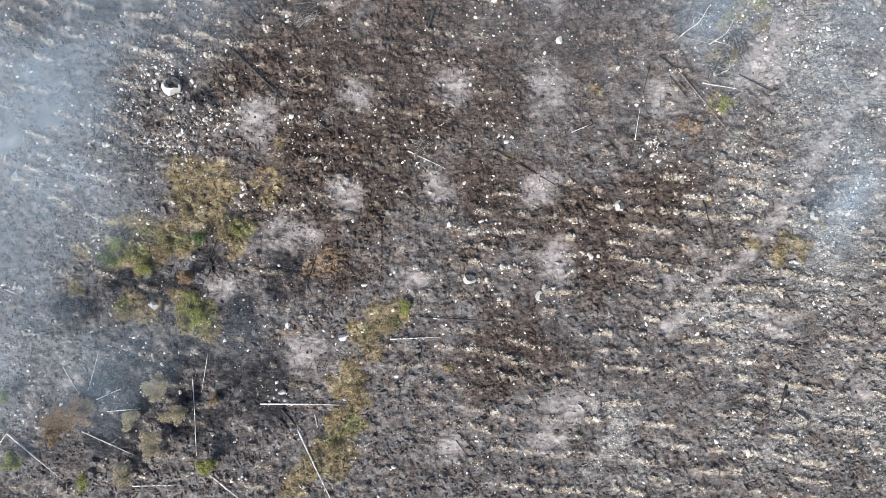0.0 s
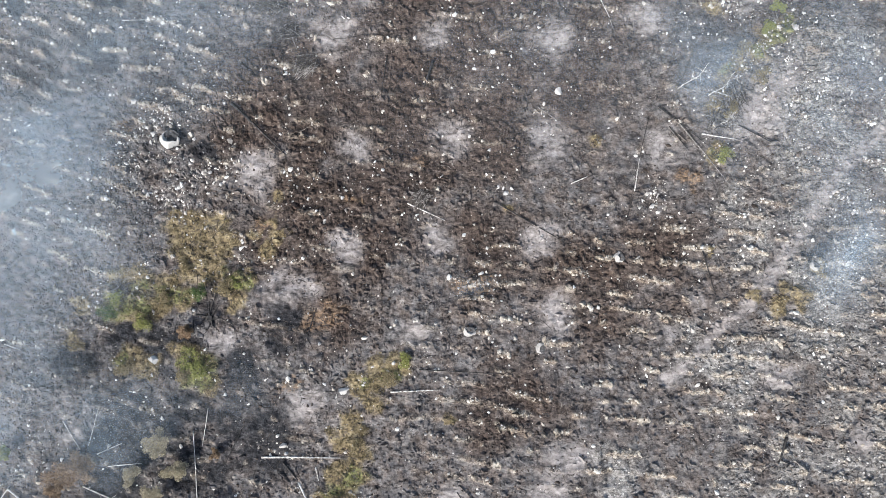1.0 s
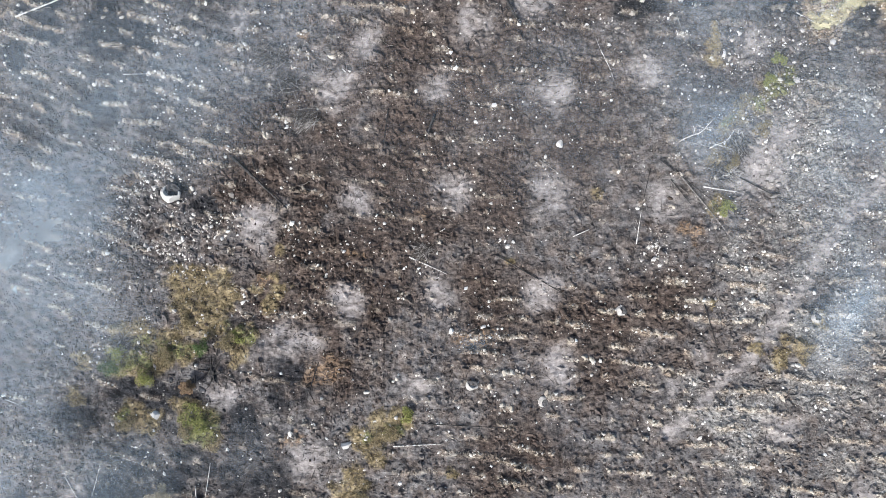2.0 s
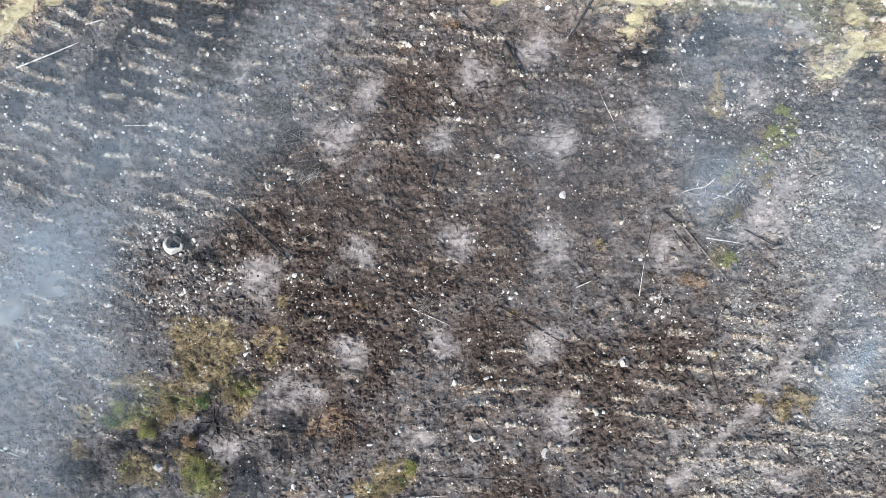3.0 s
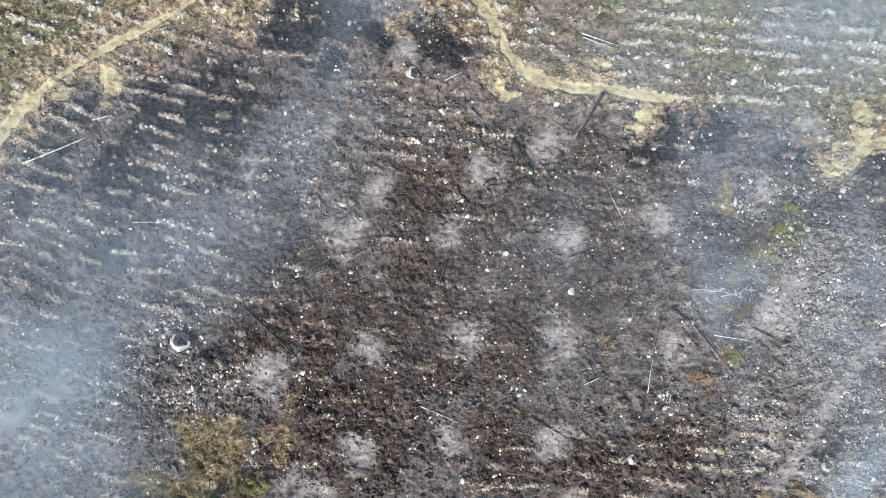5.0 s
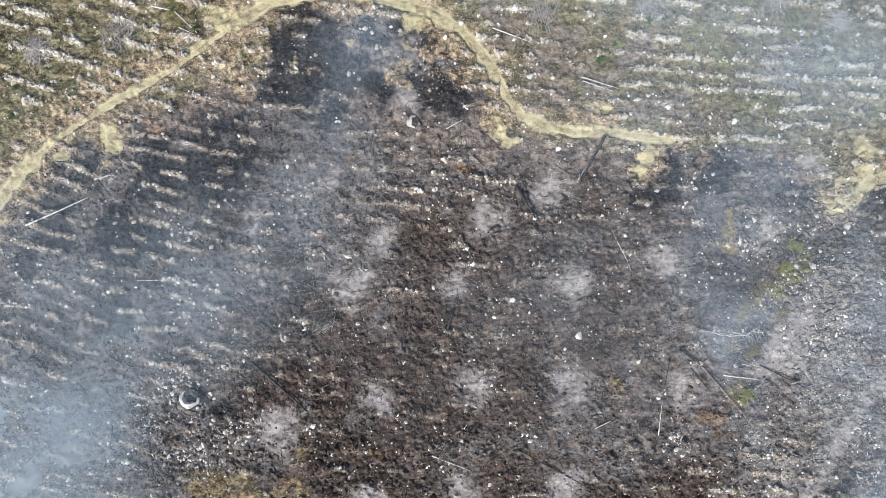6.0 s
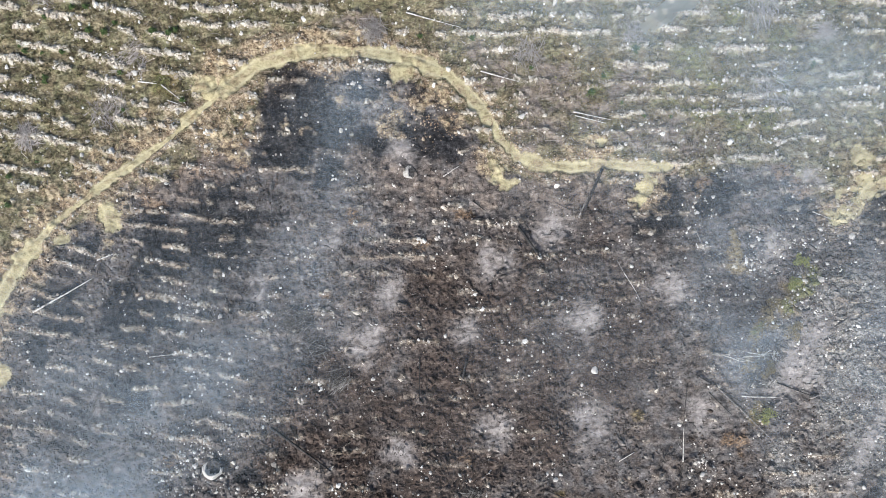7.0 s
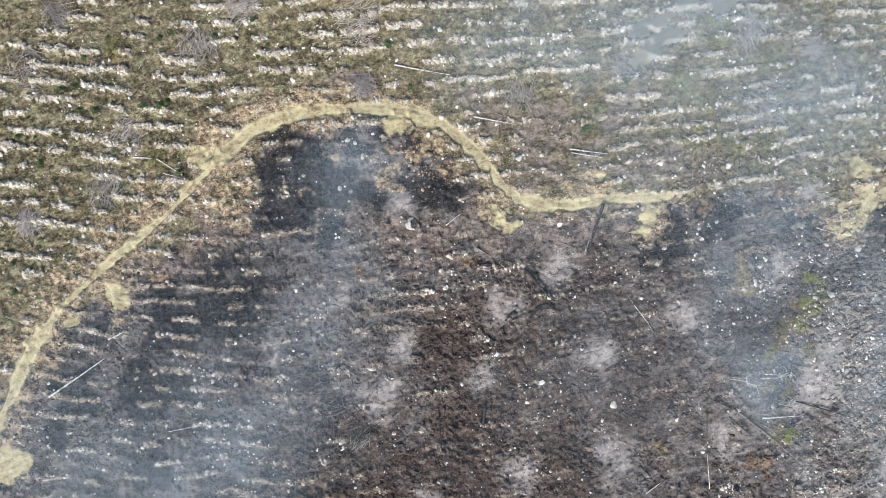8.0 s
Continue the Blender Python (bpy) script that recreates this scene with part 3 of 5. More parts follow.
GREY_TWIGS = varied("weathered_twig", [(0.1, (0.14, 0.122, 0.108)), (0.5, (0.30, 0.27, 0.245)), (0.9, (0.46, 0.425, 0.39))], 5.0, 0.9)
HEATHER = varied("heather_sprig", [(0.1, (0.062, 0.047, 0.030)), (0.4, (0.135, 0.108, 0.064)), (0.65, (0.125, 0.125, 0.056)), (0.9, (0.31, 0.275, 0.165))], 3.0, 0.9)
OLIVE = varied("olive_sprig", [(0.1, (0.072, 0.056, 0.028)), (0.45, (0.178, 0.140, 0.074)), (0.7, (0.25, 0.200, 0.112)), (0.95, (0.36, 0.305, 0.19))], 3.0, 0.9)
NEEDLES = varied("green_needle", [(0.1, (0.020, 0.036, 0.012)), (0.5, (0.050, 0.080, 0.024)), (0.95, (0.12, 0.155, 0.05))], 3.0, 0.8)
LEAVES = varied("yellow_green_leaf", [(0.1, (0.085, 0.092, 0.024)), (0.5, (0.18, 0.185, 0.052)), (0.95, (0.31, 0.30, 0.11))], 3.0, 0.8)
SCORCHED = varied("scorched_leaf", [(0.1, (0.08, 0.05, 0.028)), (0.5, (0.20, 0.13, 0.075)), (0.95, (0.33, 0.25, 0.16))], 3.0, 0.85)
DRY_LEAVES = varied("dry_tan_leaf", [(0.1, (0.14, 0.115, 0.072)), (0.5, (0.27, 0.23, 0.15)), (0.95, (0.42, 0.37, 0.26))], 3.0, 0.85)


def bark(name, stops, ring=0.0):
    m, nd, lk, bsdf = material(name, 0.8)
    at = nd.new("ShaderNodeTexCoord").outputs["Object"]
    n = noise_tex(nd, lk, at, 2.6, 5, 0.75, 0.4)
    lk.new(ramp(nd, lk, n, stops), bsdf.inputs["Base Color"])
    bump(nd, lk, bsdf, noise_tex(nd, lk, at, 14.0, 3, 0.6), 0.5, 0.02)
    return m


BIRCH = bark("silvered_wood", [(0.34, (0.10, 0.088, 0.075)), (0.44, (0.33, 0.305, 0.27)), (0.56, (0.60, 0.575, 0.53)), (0.75, (0.72, 0.70, 0.66))])
CHAR = bark("charred_wood", [(0.35, (0.010, 0.010, 0.010)), (0.55, (0.032, 0.029, 0.027)), (0.74, (0.12, 0.11, 0.10))])
GREY_WOOD = bark("half_burnt_wood", [(0.34, (0.03, 0.027, 0.025)), (0.48, (0.16, 0.145, 0.13)), (0.70, (0.40, 0.37, 0.34))])


def smoke_material():
    m = bpy.data.materials.new("thin_smoke")
    m.use_nodes = True
    nd, lk = m.node_tree.nodes, m.node_tree.links
    nd.remove(nd["Principled BSDF"])
    body, through_it, clear = (nd.new("ShaderNodeBsdf" + k) for k in ("Diffuse", "Translucent", "Transparent"))
    for b in (body, through_it):
        b.inputs["Color"].default_value = (0.57, 0.695, 0.79, 1)
    both, out = nd.new("ShaderNodeMixShader"), nd.new("ShaderNodeMixShader")
    both.inputs["Fac"].default_value = 0.5
    thick = nd.new("ShaderNodeAttribute")
    thick.attribute_name = "thickness"
    wisps = ramp(nd, lk, noise_tex(nd, lk, nd.new("ShaderNodeTexCoord").outputs["Object"], 0.10, 8, 0.62, 0.6), [(0.34, (0.45,)), (0.50, (0.85,)), (0.66, (1.20,))])
    lk.new(arith(nd, lk, "MULTIPLY", thick.outputs["Fac"], wisps, True), out.inputs["Fac"])
    lk.new(body.outputs[0], both.inputs[1])
    lk.new(through_it.outputs[0], both.inputs[2])
    lk.new(clear.outputs[0], out.inputs[1])
    lk.new(both.outputs[0], out.inputs[2])
    lk.new(out.outputs[0], nd["Material Output"].inputs["Surface"])
    return m


RIDGE = varied("pale_ridge_soil", [(0.1, (0.14, 0.115, 0.088)), (0.4, (0.29, 0.25, 0.20)), (0.7, (0.42, 0.38, 0.315)), (0.95, (0.57, 0.535, 0.465))], 7.0, 0.95)
SMOKE = smoke_material()


# ---------------------------------------------------------------- ground
def fast_mesh(name, verts, faces, mat, flat=True):
    """A mesh out of numpy arrays; all faces have the same number of corners."""
    me = bpy.data.meshes.new(name)
    n, k = faces.shape
    me.vertices.add(len(verts))
    me.vertices.foreach_set("co", np.ascontiguousarray(verts, np.float32).ravel())
    me.loops.add(n * k)
    me.loops.foreach_set("vertex_index", np.ascontiguousarray(faces, np.int32).ravel())
    me.polygons.add(n)
    me.polygons.foreach_set("loop_start", np.arange(0, n * k, k, dtype=np.int32))
    me.update(calc_edges=True)
    me.polygons.foreach_set("use_smooth", np.full(n, not flat))
    me.materials.append(mat)
    return me


def axis(inner, step):
    """The detailed stretch with ever wider steps on both sides of it."""
    outer = 1.35 ** np.arange(1, 26) * step * 4
    outer = outer[outer < 3000]
    return np.concatenate([inner[0] - outer[::-1], inner, inner[-1] + outer])


def build_ground():
    xs, ys = axis(GRID_X, STEP), axis(GRID_Y, STEP)
    gx, gy = np.meshgrid(xs, ys)
    x, y = gx.ravel(), gy.ravel()
    inside = (x >= GRID_X[0]) & (x <= GRID_X[-1]) & (y >= GRID_Y[0]) & (y <= GRID_Y[-1])
    outer = zones(x[~inside], y[~inside])
    z = {}
    for key in PLAN:
        z[key] = np.zeros(len(x))
        z[key][inside], z[key][~inside] = PLAN[key].ravel(), outer[key]
    far = np.clip((np.hypot(x, y - 28) - 120) / 400, 0, 1)
    z["height"] *= 1 - far
    w, h = len(xs), len(ys)
    i = (np.arange(h - 1)[:, None] * w + np.arange(w - 1)[None, :]).ravel()
    faces = np.stack([i, i + 1, i + w + 1, i + w], 1)
    me = fast_mesh("ground", np.stack([x, y, z["height"]], 1), faces, SOIL, False)
    keys = KINDS
    for key in keys:
        me.attributes.new(key, "FLOAT", "POINT").data.foreach_set("value", z[key].astype(np.float32))
    tagged(new("ground", me), "burnt heath with ash rings, char and planting ridges", "ground", kind="structure")
    # the dug lane lies on it as a skin of clay
    lane = z["clay"][faces].min(1) > 0.6
    f = faces[lane]
    used, back = np.unique(f, return_inverse=True)
    me = fast_mesh("dirt_track", np.stack([x, y, z["height"] + 0.012], 1)[used], back.reshape(f.shape), SOIL, False)
    for key in keys:
        me.attributes.new(key, "FLOAT", "POINT").data.foreach_set("value", z[key][used].astype(np.float32))
    tagged(new("dirt_track", me), "bare yellow clay track dug as a firebreak", "track", kind="structure")


build_ground()


# ---------------------------------------------------------------- helpers for things
def part(name, bm, mat, parent=None, label="", at=None, flat=True):
    """Links a bmesh as one mesh object, under a thing or as one."""
    me = bpy.data.meshes.new(name)
    bm.to_mesh(me)
    bm.free()
    me.materials.append(mat)
    if not flat:
        me.polygons.foreach_set("use_smooth", [True] * len(me.polygons))
    ob = new(name, me)
    if at is not None:
        ob.matrix_basis = at
    if parent is not None:
        ob.parent = parent
    return tagged(ob, label)


def tube(bm, points, radii, sides=6):
    """A limb along the points, with its own radius at each."""
    rings = []
    for k, p in enumerate(points):
        p = Vector(p)
        d = (Vector(points[min(k + 1, len(points) - 1)]) - Vector(points[max(k - 1, 0)])).normalized()
        side = d.cross(Vector((0, 0, 1)) if abs(d.z) < 0.9 else Vector((1, 0, 0))).normalized()
        other = d.cross(side)
        rings.append([bm.verts.new(p + (side * math.cos(a) + other * math.sin(a)) * radii[k]) for a in (2 * math.pi * s / sides for s in range(sides))])
    for a, b in zip(rings, rings[1:]):
        for s in range(sides):
            bm.faces.new((a[s], a[(s + 1) % sides], b[(s + 1) % sides], b[s]))
    bm.faces.new(rings[0][::-1])
    bm.faces.new(rings[-1])


# ---------------------------------------------------------------- boulders
def boulder_mesh(seed, detail, tall=0.75):
    bm = bmesh.new()
    bmesh.ops.create_icosphere(bm, subdivisions=detail, radius=1)
    shift = Vector((seed * 3.7, seed * 1.9, seed * 5.3))
    rnd = random.Random(seed)
    planes = [(Vector((rnd.uniform(-1, 1), rnd.uniform(-1, 1), rnd.uniform(-0.2, 1))).normalized(), rnd.uniform(0.48, 0.78)) for _ in range(9)]
    stretch = rnd.uniform(0.65, 0.95)
    for v in bm.verts:
        p = v.co * (1 + 0.35 * noise.noise(v.co * 1.3 + shift) + 0.14 * noise.noise(v.co * 3.4 + shift))
        for n, d in planes:
            over = p.dot(n) - d
            if over > 0:
                p -= n * over * 0.95
        v.co = Vector((p.x, p.y * stretch, p.z * tall))
    me = bpy.data.meshes.new("boulder")
    bm.to_mesh(me)
    bm.free()
    me.materials.append(GRANITE)
    return me


def boulder(x, y, r, seed, label, mesh=None, group="boulders on the heath", name="boulder", turn=None):
    ob = new(name, mesh or boulder_mesh(seed, 3 if r > 0.45 else 2))
    rnd = random.Random(seed + 99)
    ob.matrix_basis = pose(x, y, height(x, y) + r * 0.22, 0, 0, rnd.uniform(0, 360) if turn is None else turn) @ Matrix.Diagonal((r, r, r, 1))
    return tagged(ob, label, "boulder" if name == "boulder" else "stone", group)


def scooped_boulder(x, y, r, seed, label, turn=0, tall=0.8, hollow=0.66, rock=None):
    """A pale boulder broken out on one side, so that a bright rim stands round a hollow painted dark for shade and
    char.
    """
    rnd = random.Random(seed)
    shift = Vector((seed * 2.3, seed * 4.1, seed))
    planes = [(Vector((rnd.uniform(-1, 1), rnd.uniform(-1, 1), rnd.uniform(-0.1, 0.9))).normalized(), rnd.uniform(0.6, 0.85)) for _ in range(8)]

    def inside(p):
        return math.hypot(p.x - 0.46, p.y - 0.40) + 0.30 * noise.noise(p * 2.2 + shift)

    bm = bmesh.new()
    bmesh.ops.create_icosphere(bm, subdivisions=4, radius=1)
    for v in bm.verts:
        p = v.co * (1 + 0.22 * noise.noise(v.co * 1.4 + shift) + 0.10 * noise.noise(v.co * 4.0 + shift))
        for n, d in planes:
            over = p.dot(n) - d
            if over > 0:
                p -= n * over * 0.95
        p.z *= tall
        drop = min(1, max(0, (hollow + 0.08 - inside(p)) / 0.16))
        if p.z > 0:
            p.z = p.z * (1 - drop) + (0.06 + 0.10 * noise.noise(p * 3 + shift)) * drop
        v.co = p
    # faces of the hollow get the dark colour that stands for shade and char
    for f in bm.faces:
        c = f.calc_center_median()
        f.material_index = 1 if c.z > -0.1 and inside(c) < hollow + 0.03 else 0
    ob = part("boulder", bm, rock or GRANITE, label=label, at=pose(x, y, height(x, y) + r * 0.12, 0, 0, turn) @ Matrix.Diagonal((r, r, r, 1)))
    ob.data.materials.append(SHADED_CHAR)
    return tagged(ob, "", "boulder", "boulders on the heath")


BOULDERS_SOUTH = [(15.6, 25.9, 0.62), (-12.2, -10.1, 0.85), (8.7, 13.4, 0.5), (9.4, 13.9, 0.35), (26.6, 11.1, 0.5), (43.7, -2.7, 0.55),
                  (-20.0, -16.6, 0.55), (-6.2, 24.2, 0.5), (-30.2, 0.4, 0.42), (-43.8, 17.3, 0.42), (-13.8, 10.9, 0.35), (-35.4, -5.5, 0.75),
                  (45.5, 8.1, 0.42), (46.2, 6.1, 0.5), (25.0, 17.5, 0.35), (-32.1, 16.7, 0.45),
                  (-26.5, 15.8, 0.35), (-36.0, 4.7, 0.38), (-29.7, 21.6, 0.35), (-15.0, -4.3, 0.35), (-5.9, -6.9, 0.38), (19.5, -1.2, 0.4), (18.3, -2.9, 0.38)]
BOULDERS_MORE = [(43.1, -2.7, 0.4), (-34.5, 71.7, 0.62), (-41.7, 74.6, 0.42), (26.7, 36.3, 0.48),
                 (45.2, 32.4, 0.5), (45.1, 34.8, 0.42), (46.3, 34.2, 0.42), (47.9, 33.2, 0.4), (50.0, 37.1, 0.55), (36.8, 51.1, 0.65), (26.6, 55.1, 0.45),
                 (12.0, 58.5, 0.6), (-1.9, 33.2, 0.4), (-35.6, 82.8, 0.35), (-34.8, 82.8, 0.4), (-34.0, 82.9, 0.38), (-41.5, 64.2, 0.36),
                 (-42.5, 62.6, 0.42), (-38.9, 62.6, 0.6), (-28.8, 40.2, 0.5), (-31.5, 41.3, 0.45), (26.7, 43.2, 0.5)]
BOULDERS_NORTH = [(-30.9, 42.2, 0.35), (10.2, 73.9, 0.5), (18.6, 72.1, 0.7), (6.5, 76.4, 0.45), (53.0, 54.8, 0.5), (4.0, 65.9, 0.5), (-6.5, 71.4, 0.45),
                  (-3.3, 70.1, 0.5), (-23.8, 72.8, 0.4), (51.2, 65.3, 0.4), (42.4, 62.0, 0.38), (41.5, 60.0, 0.35), (44.2, 59.2, 0.36),
                  (31.5, 43.1, 0.36), (33.8, 44.7, 0.4), (46.1, 38.6, 0.42), (7.7, 14.2, 0.4), (27.3, 10.3, 0.4), (-20.6, -15.4, 0.4), (-19.6, -17.6, 0.4)]


def build_boulders():
    scooped_boulder(-33.0, 21.7, 1.35, 1, "large white boulder broken out around a sooty hollow", 8, 0.85, 0.74)
    for n, (x, y, r, turn) in enumerate(((-2.9, 53.9, 0.85, -38), (-10.4, 36.3, 0.85, 25), (22.3, 4.9, 0.7, -20), (46.3, 3.0, 0.65, 10), (49.4, 6.0, 0.65, 20),
                                         (53.9, 30.4, 0.95, 10), (3.5, -3.5, 0.75, 25), (12.2, -5.9, 0.7, -60))):
        white = n < 2
        scooped_boulder(x, y, r, 3 + n, "%s boulder half sunk in soil, its hollow side charred" % ("white" if white else "grey"), turn, 0.45 if white else 0.5, 0.84 if white else 0.8, None if white else GREY_GRANITE)
    for n, (x, y, r) in enumerate(BOULDERS_SOUTH + BOULDERS_MORE + BOULDERS_NORTH):
        kind = "white granite boulder on burnt soil" if y < 48 else "pale granite boulder among heather"
        boulder(x, y, r * 0.86, 20 + n, kind)
    # loose stones that lie singly, still easy to count
    shapes = [boulder_mesh(200 + k, 2) for k in range(8)]
    rnd, n = random.Random(5), 0
    while n < 230:
        x, y = rnd.uniform(-56, 56), rnd.uniform(-30, 88)
        near = math.exp(-((x + 33) ** 2 + (y - 17) ** 2) / 60) + math.exp(-((x - 45) ** 2 + (y - 33) ** 2) / 200) + 0.5 * math.exp(-((x - 34) ** 2 + (y - 50) ** 2) / 60)
        if rnd.random() < 0.3 + near:
            n += 1
            boulder(x, y, rnd.uniform(0.11, 0.24), n, "loose whitish stone lying on the heath", shapes[n % 8], group="loose stones on the heath", name="stone")


build_boulders()


# ---------------------------------------------------------------- fallen trunks
PALE_SOUTH = [(-22.7, -18.0, -13.0, -18.4, 0.17), (-18.2, -21.2, -14.0, -30.1, 0.17), (-6.5, -10.5, -0.4, -10.5, 0.12), (-3.6, 12.6, 1.0, 10.3, 0.13),
              (-46.9, -12.6, -44.7, -15.9, 0.11), (-53.4, -20.4, -47.5, -25.8, 0.16), (-55.4, -23.0, -53.1, -20.0, 0.16), (-42.6, -16.7, -39.6, -15.5, 0.1),
              (-41.3, -18.2, -37.2, -18.0, 0.1), (-44.4, -20.5, -37.8, -23.8, 0.12), (-38.5, -27.4, -32.9, -27.4, 0.12), (-29.0, -26.3, -24.8, -29.9, 0.15),
              (-30.8, -14.3, -30.6, -24.0, 0.1), (-28.9, -11.6, -29.8, -16.3, 0.09), (-43.6, -15.6, -42.3, -11.1, 0.08), (16.8, 14.3, 18.9, 15.1, 0.12),
              (-16.1, -19.5, -15.8, -21.1, 0.15), (-55.0, -2.4, -52.2, -3.7, 0.1)]
PALE_NORTH = [(24.5, 13.0, 25.4, 17.2, 0.1), (33.1, 19.8, 37.6, 18.9, 0.13), (34.7, 25.0, 38.9, 23.6, 0.1), (-51.3, 44.5, -43.6, 47.4, 0.17),
              (-0.1, 73.7, 6.4, 70.7, 0.13), (7.9, 65.0, 12.5, 62.8, 0.13), (18.5, 58.1, 22.9, 56.3, 0.12), (18.6, 57.6, 22.2, 56.0, 0.1),
              (45.6, 40.9, 47.7, 39.6, 0.12), (-34.2, 70.5, -31.9, 69.8, 0.14), (-31.4, 69.6, -28.9, 66.9, 0.11), (-31.1, 67.7, -29.3, 66.7, 0.1),
              (21.2, 37.3, 22.3, 34.6, 0.1), (1.1, 52.7, 3.4, 53.7, 0.12), (-42.5, 49.5, -40.3, 49.9, 0.12), (-38.1, 36.7, -33.9, 36.5, 0.07),
              (43.8, 66.5, 44.0, 64.3, 0.1)]
DARK_SOUTH = [(-24.8, 25.8, -18.5, 19.3, 0.19), (-22.5, 25.5, -21.7, 23.1, 0.1), (-5.4, 31.3, -6.4, 25.7, 0.11), (0.3, 30.1, -1.0, 26.9, 0.2),
              (7.2, 12.4, 16.5, 6.5, 0.12), (32.4, 5.3, 33.9, -0.7, 0.11), (-2.9, -7.9, 8.6, -8.9, 0.1), (41.4, -17.6, 40.6, -20.4, 0.18),
              (40.6, -20.4, 42.7, -21.5, 0.12), (1.4, -22.1, 4.1, -25.1, 0.13), (1.2, -23.1, 3.2, -26.0, 0.09), (-20.1, -18.7, -18.3, -21.0, 0.16),
              (-42.2, 19.3, -42.5, 13.7, 0.08), (-16.7, 31.3, -14.6, 28.8, 0.1), (-24.9, -14.4, -27.5, -19.2, 0.09), (-16.5, -3.4, -15.3, 0.1, 0.1)]
DARK_NORTH = [(31.0, 26.8, 33.0, 31.3, 0.1), (34.3, 20.8, 35.4, 22.8, 0.12), (29.2, 20.9, 31.5, 17.7, 0.09), (9.2, 45.0, 11.2, 40.9, 0.19), (20.7, 50.4, 17.7, 45.6, 0.2), (4.2, 49.1, 5.6, 47.6, 0.12), (26.9, 22.4, 25.4, 17.2, 0.08),
              (23.2, 8.8, 24.5, 13.0, 0.08), (27.9, 23.4, 33.8, 18.3, 0.11), (37.7, 20.7, 44.5, 16.7, 0.12), (-28.8, -0.9, -27.3, 2.6, 0.12), (-7.0, 38.4, -5.6, 37.6, 0.16)]
GREY_LOGS = [(30.5, 25.7, 37.6, 23.7, 0.1), (34.8, 20.7, 38.5, 21.9, 0.09), (30.4, 21.2, 36.6, 12.8, 0.11), (16.8, 44.9, 19.0, 48.1, 0.16), (20.7, 39.0, 21.2, 37.3, 0.1),
             (30.8, 41.4, 31.6, 38.5, 0.09), (22.3, 34.6, 22.7, 33.4, 0.1), (13.0, 24.0, 15.2, 22.4, 0.08)]


def fallen_log(x0, y0, x1, y1, r, mat, name, label, seed):
    rnd = random.Random(seed)
    a, b = Vector((x0, y0, 0)), Vector((x1, y1, 0))
    length = (b - a).length
    steps = max(5, int(length / 0.7))
    side = (b - a).normalized().cross(Vector((0, 0, 1)))
    bow = rnd.uniform(-0.005, 0.005) * length
    pts, radii = [], []
    xs = [x0 + (x1 - x0) * k / steps for k in range(steps + 1)]
    ys = [y0 + (y1 - y0) * k / steps for k in range(steps + 1)]
    hs = plan(xs, ys, ("height",))["height"]
    slope = np.polyfit(np.arange(steps + 1), hs, 1)
    rest = np.polyval(slope, np.arange(steps + 1))
    hs = rest + max(0, float(np.percentile(hs - rest, 96)))
    for k in range(steps + 1):
        s = k / steps
        p = a.lerp(b, s) + side * (bow * math.sin(math.pi * s) + rnd.uniform(-0.008, 0.008))
        pts.append((p.x - x0, p.y - y0, float(hs[k]) + r * 0.75))
        radii.append(r * (1 - 0.55 * s) * rnd.uniform(0.92, 1.08))
    bm = bmesh.new()
    tube(bm, pts, radii, 8)
    log = part(name, bm, mat, label=label, at=pose(x0, y0, 0), flat=False)
    tagged(log, "", "fallen log", "fallen trunks")
    for _ in range(int(length * 0.6)):
        k = rnd.randrange(steps // 3, steps)
        reach = rnd.uniform(0.3, 1.1)
        way = ((b - a).normalized() * rnd.uniform(0.4, 1.0) + side * rnd.choice((-1, 1)) * rnd.uniform(0.3, 0.8) + Vector((0, 0, rnd.uniform(-0.15, 0.25)))).normalized()
        bm = bmesh.new()
        p = Vector(pts[k])
        tube(bm, [p, p + way * reach * 0.5, p + way * reach + Vector((0, 0, -0.1))], [radii[k] * 0.35, radii[k] * 0.22, 0.012], 5)
        part("branch", bm, mat, log)
    return log


def build_logs():
    n = 0
    for table, mat, name, label in ((PALE_SOUTH + PALE_NORTH, BIRCH, "fallen_log", "silver-white barkless trunk lying on the ground"),
                                    (DARK_SOUTH + DARK_NORTH, CHAR, "charred_log", "black charred trunk lying on ash"),
                                    (GREY_LOGS, GREY_WOOD, "half_burnt_log", "grey half-burnt trunk lying on ash")):
        for row in table:
            n += 1
            fallen_log(*row[:4], row[4] * (1.0 if mat is CHAR and row[4] > 0.14 else 0.7), mat, name, label, n)


build_logs()


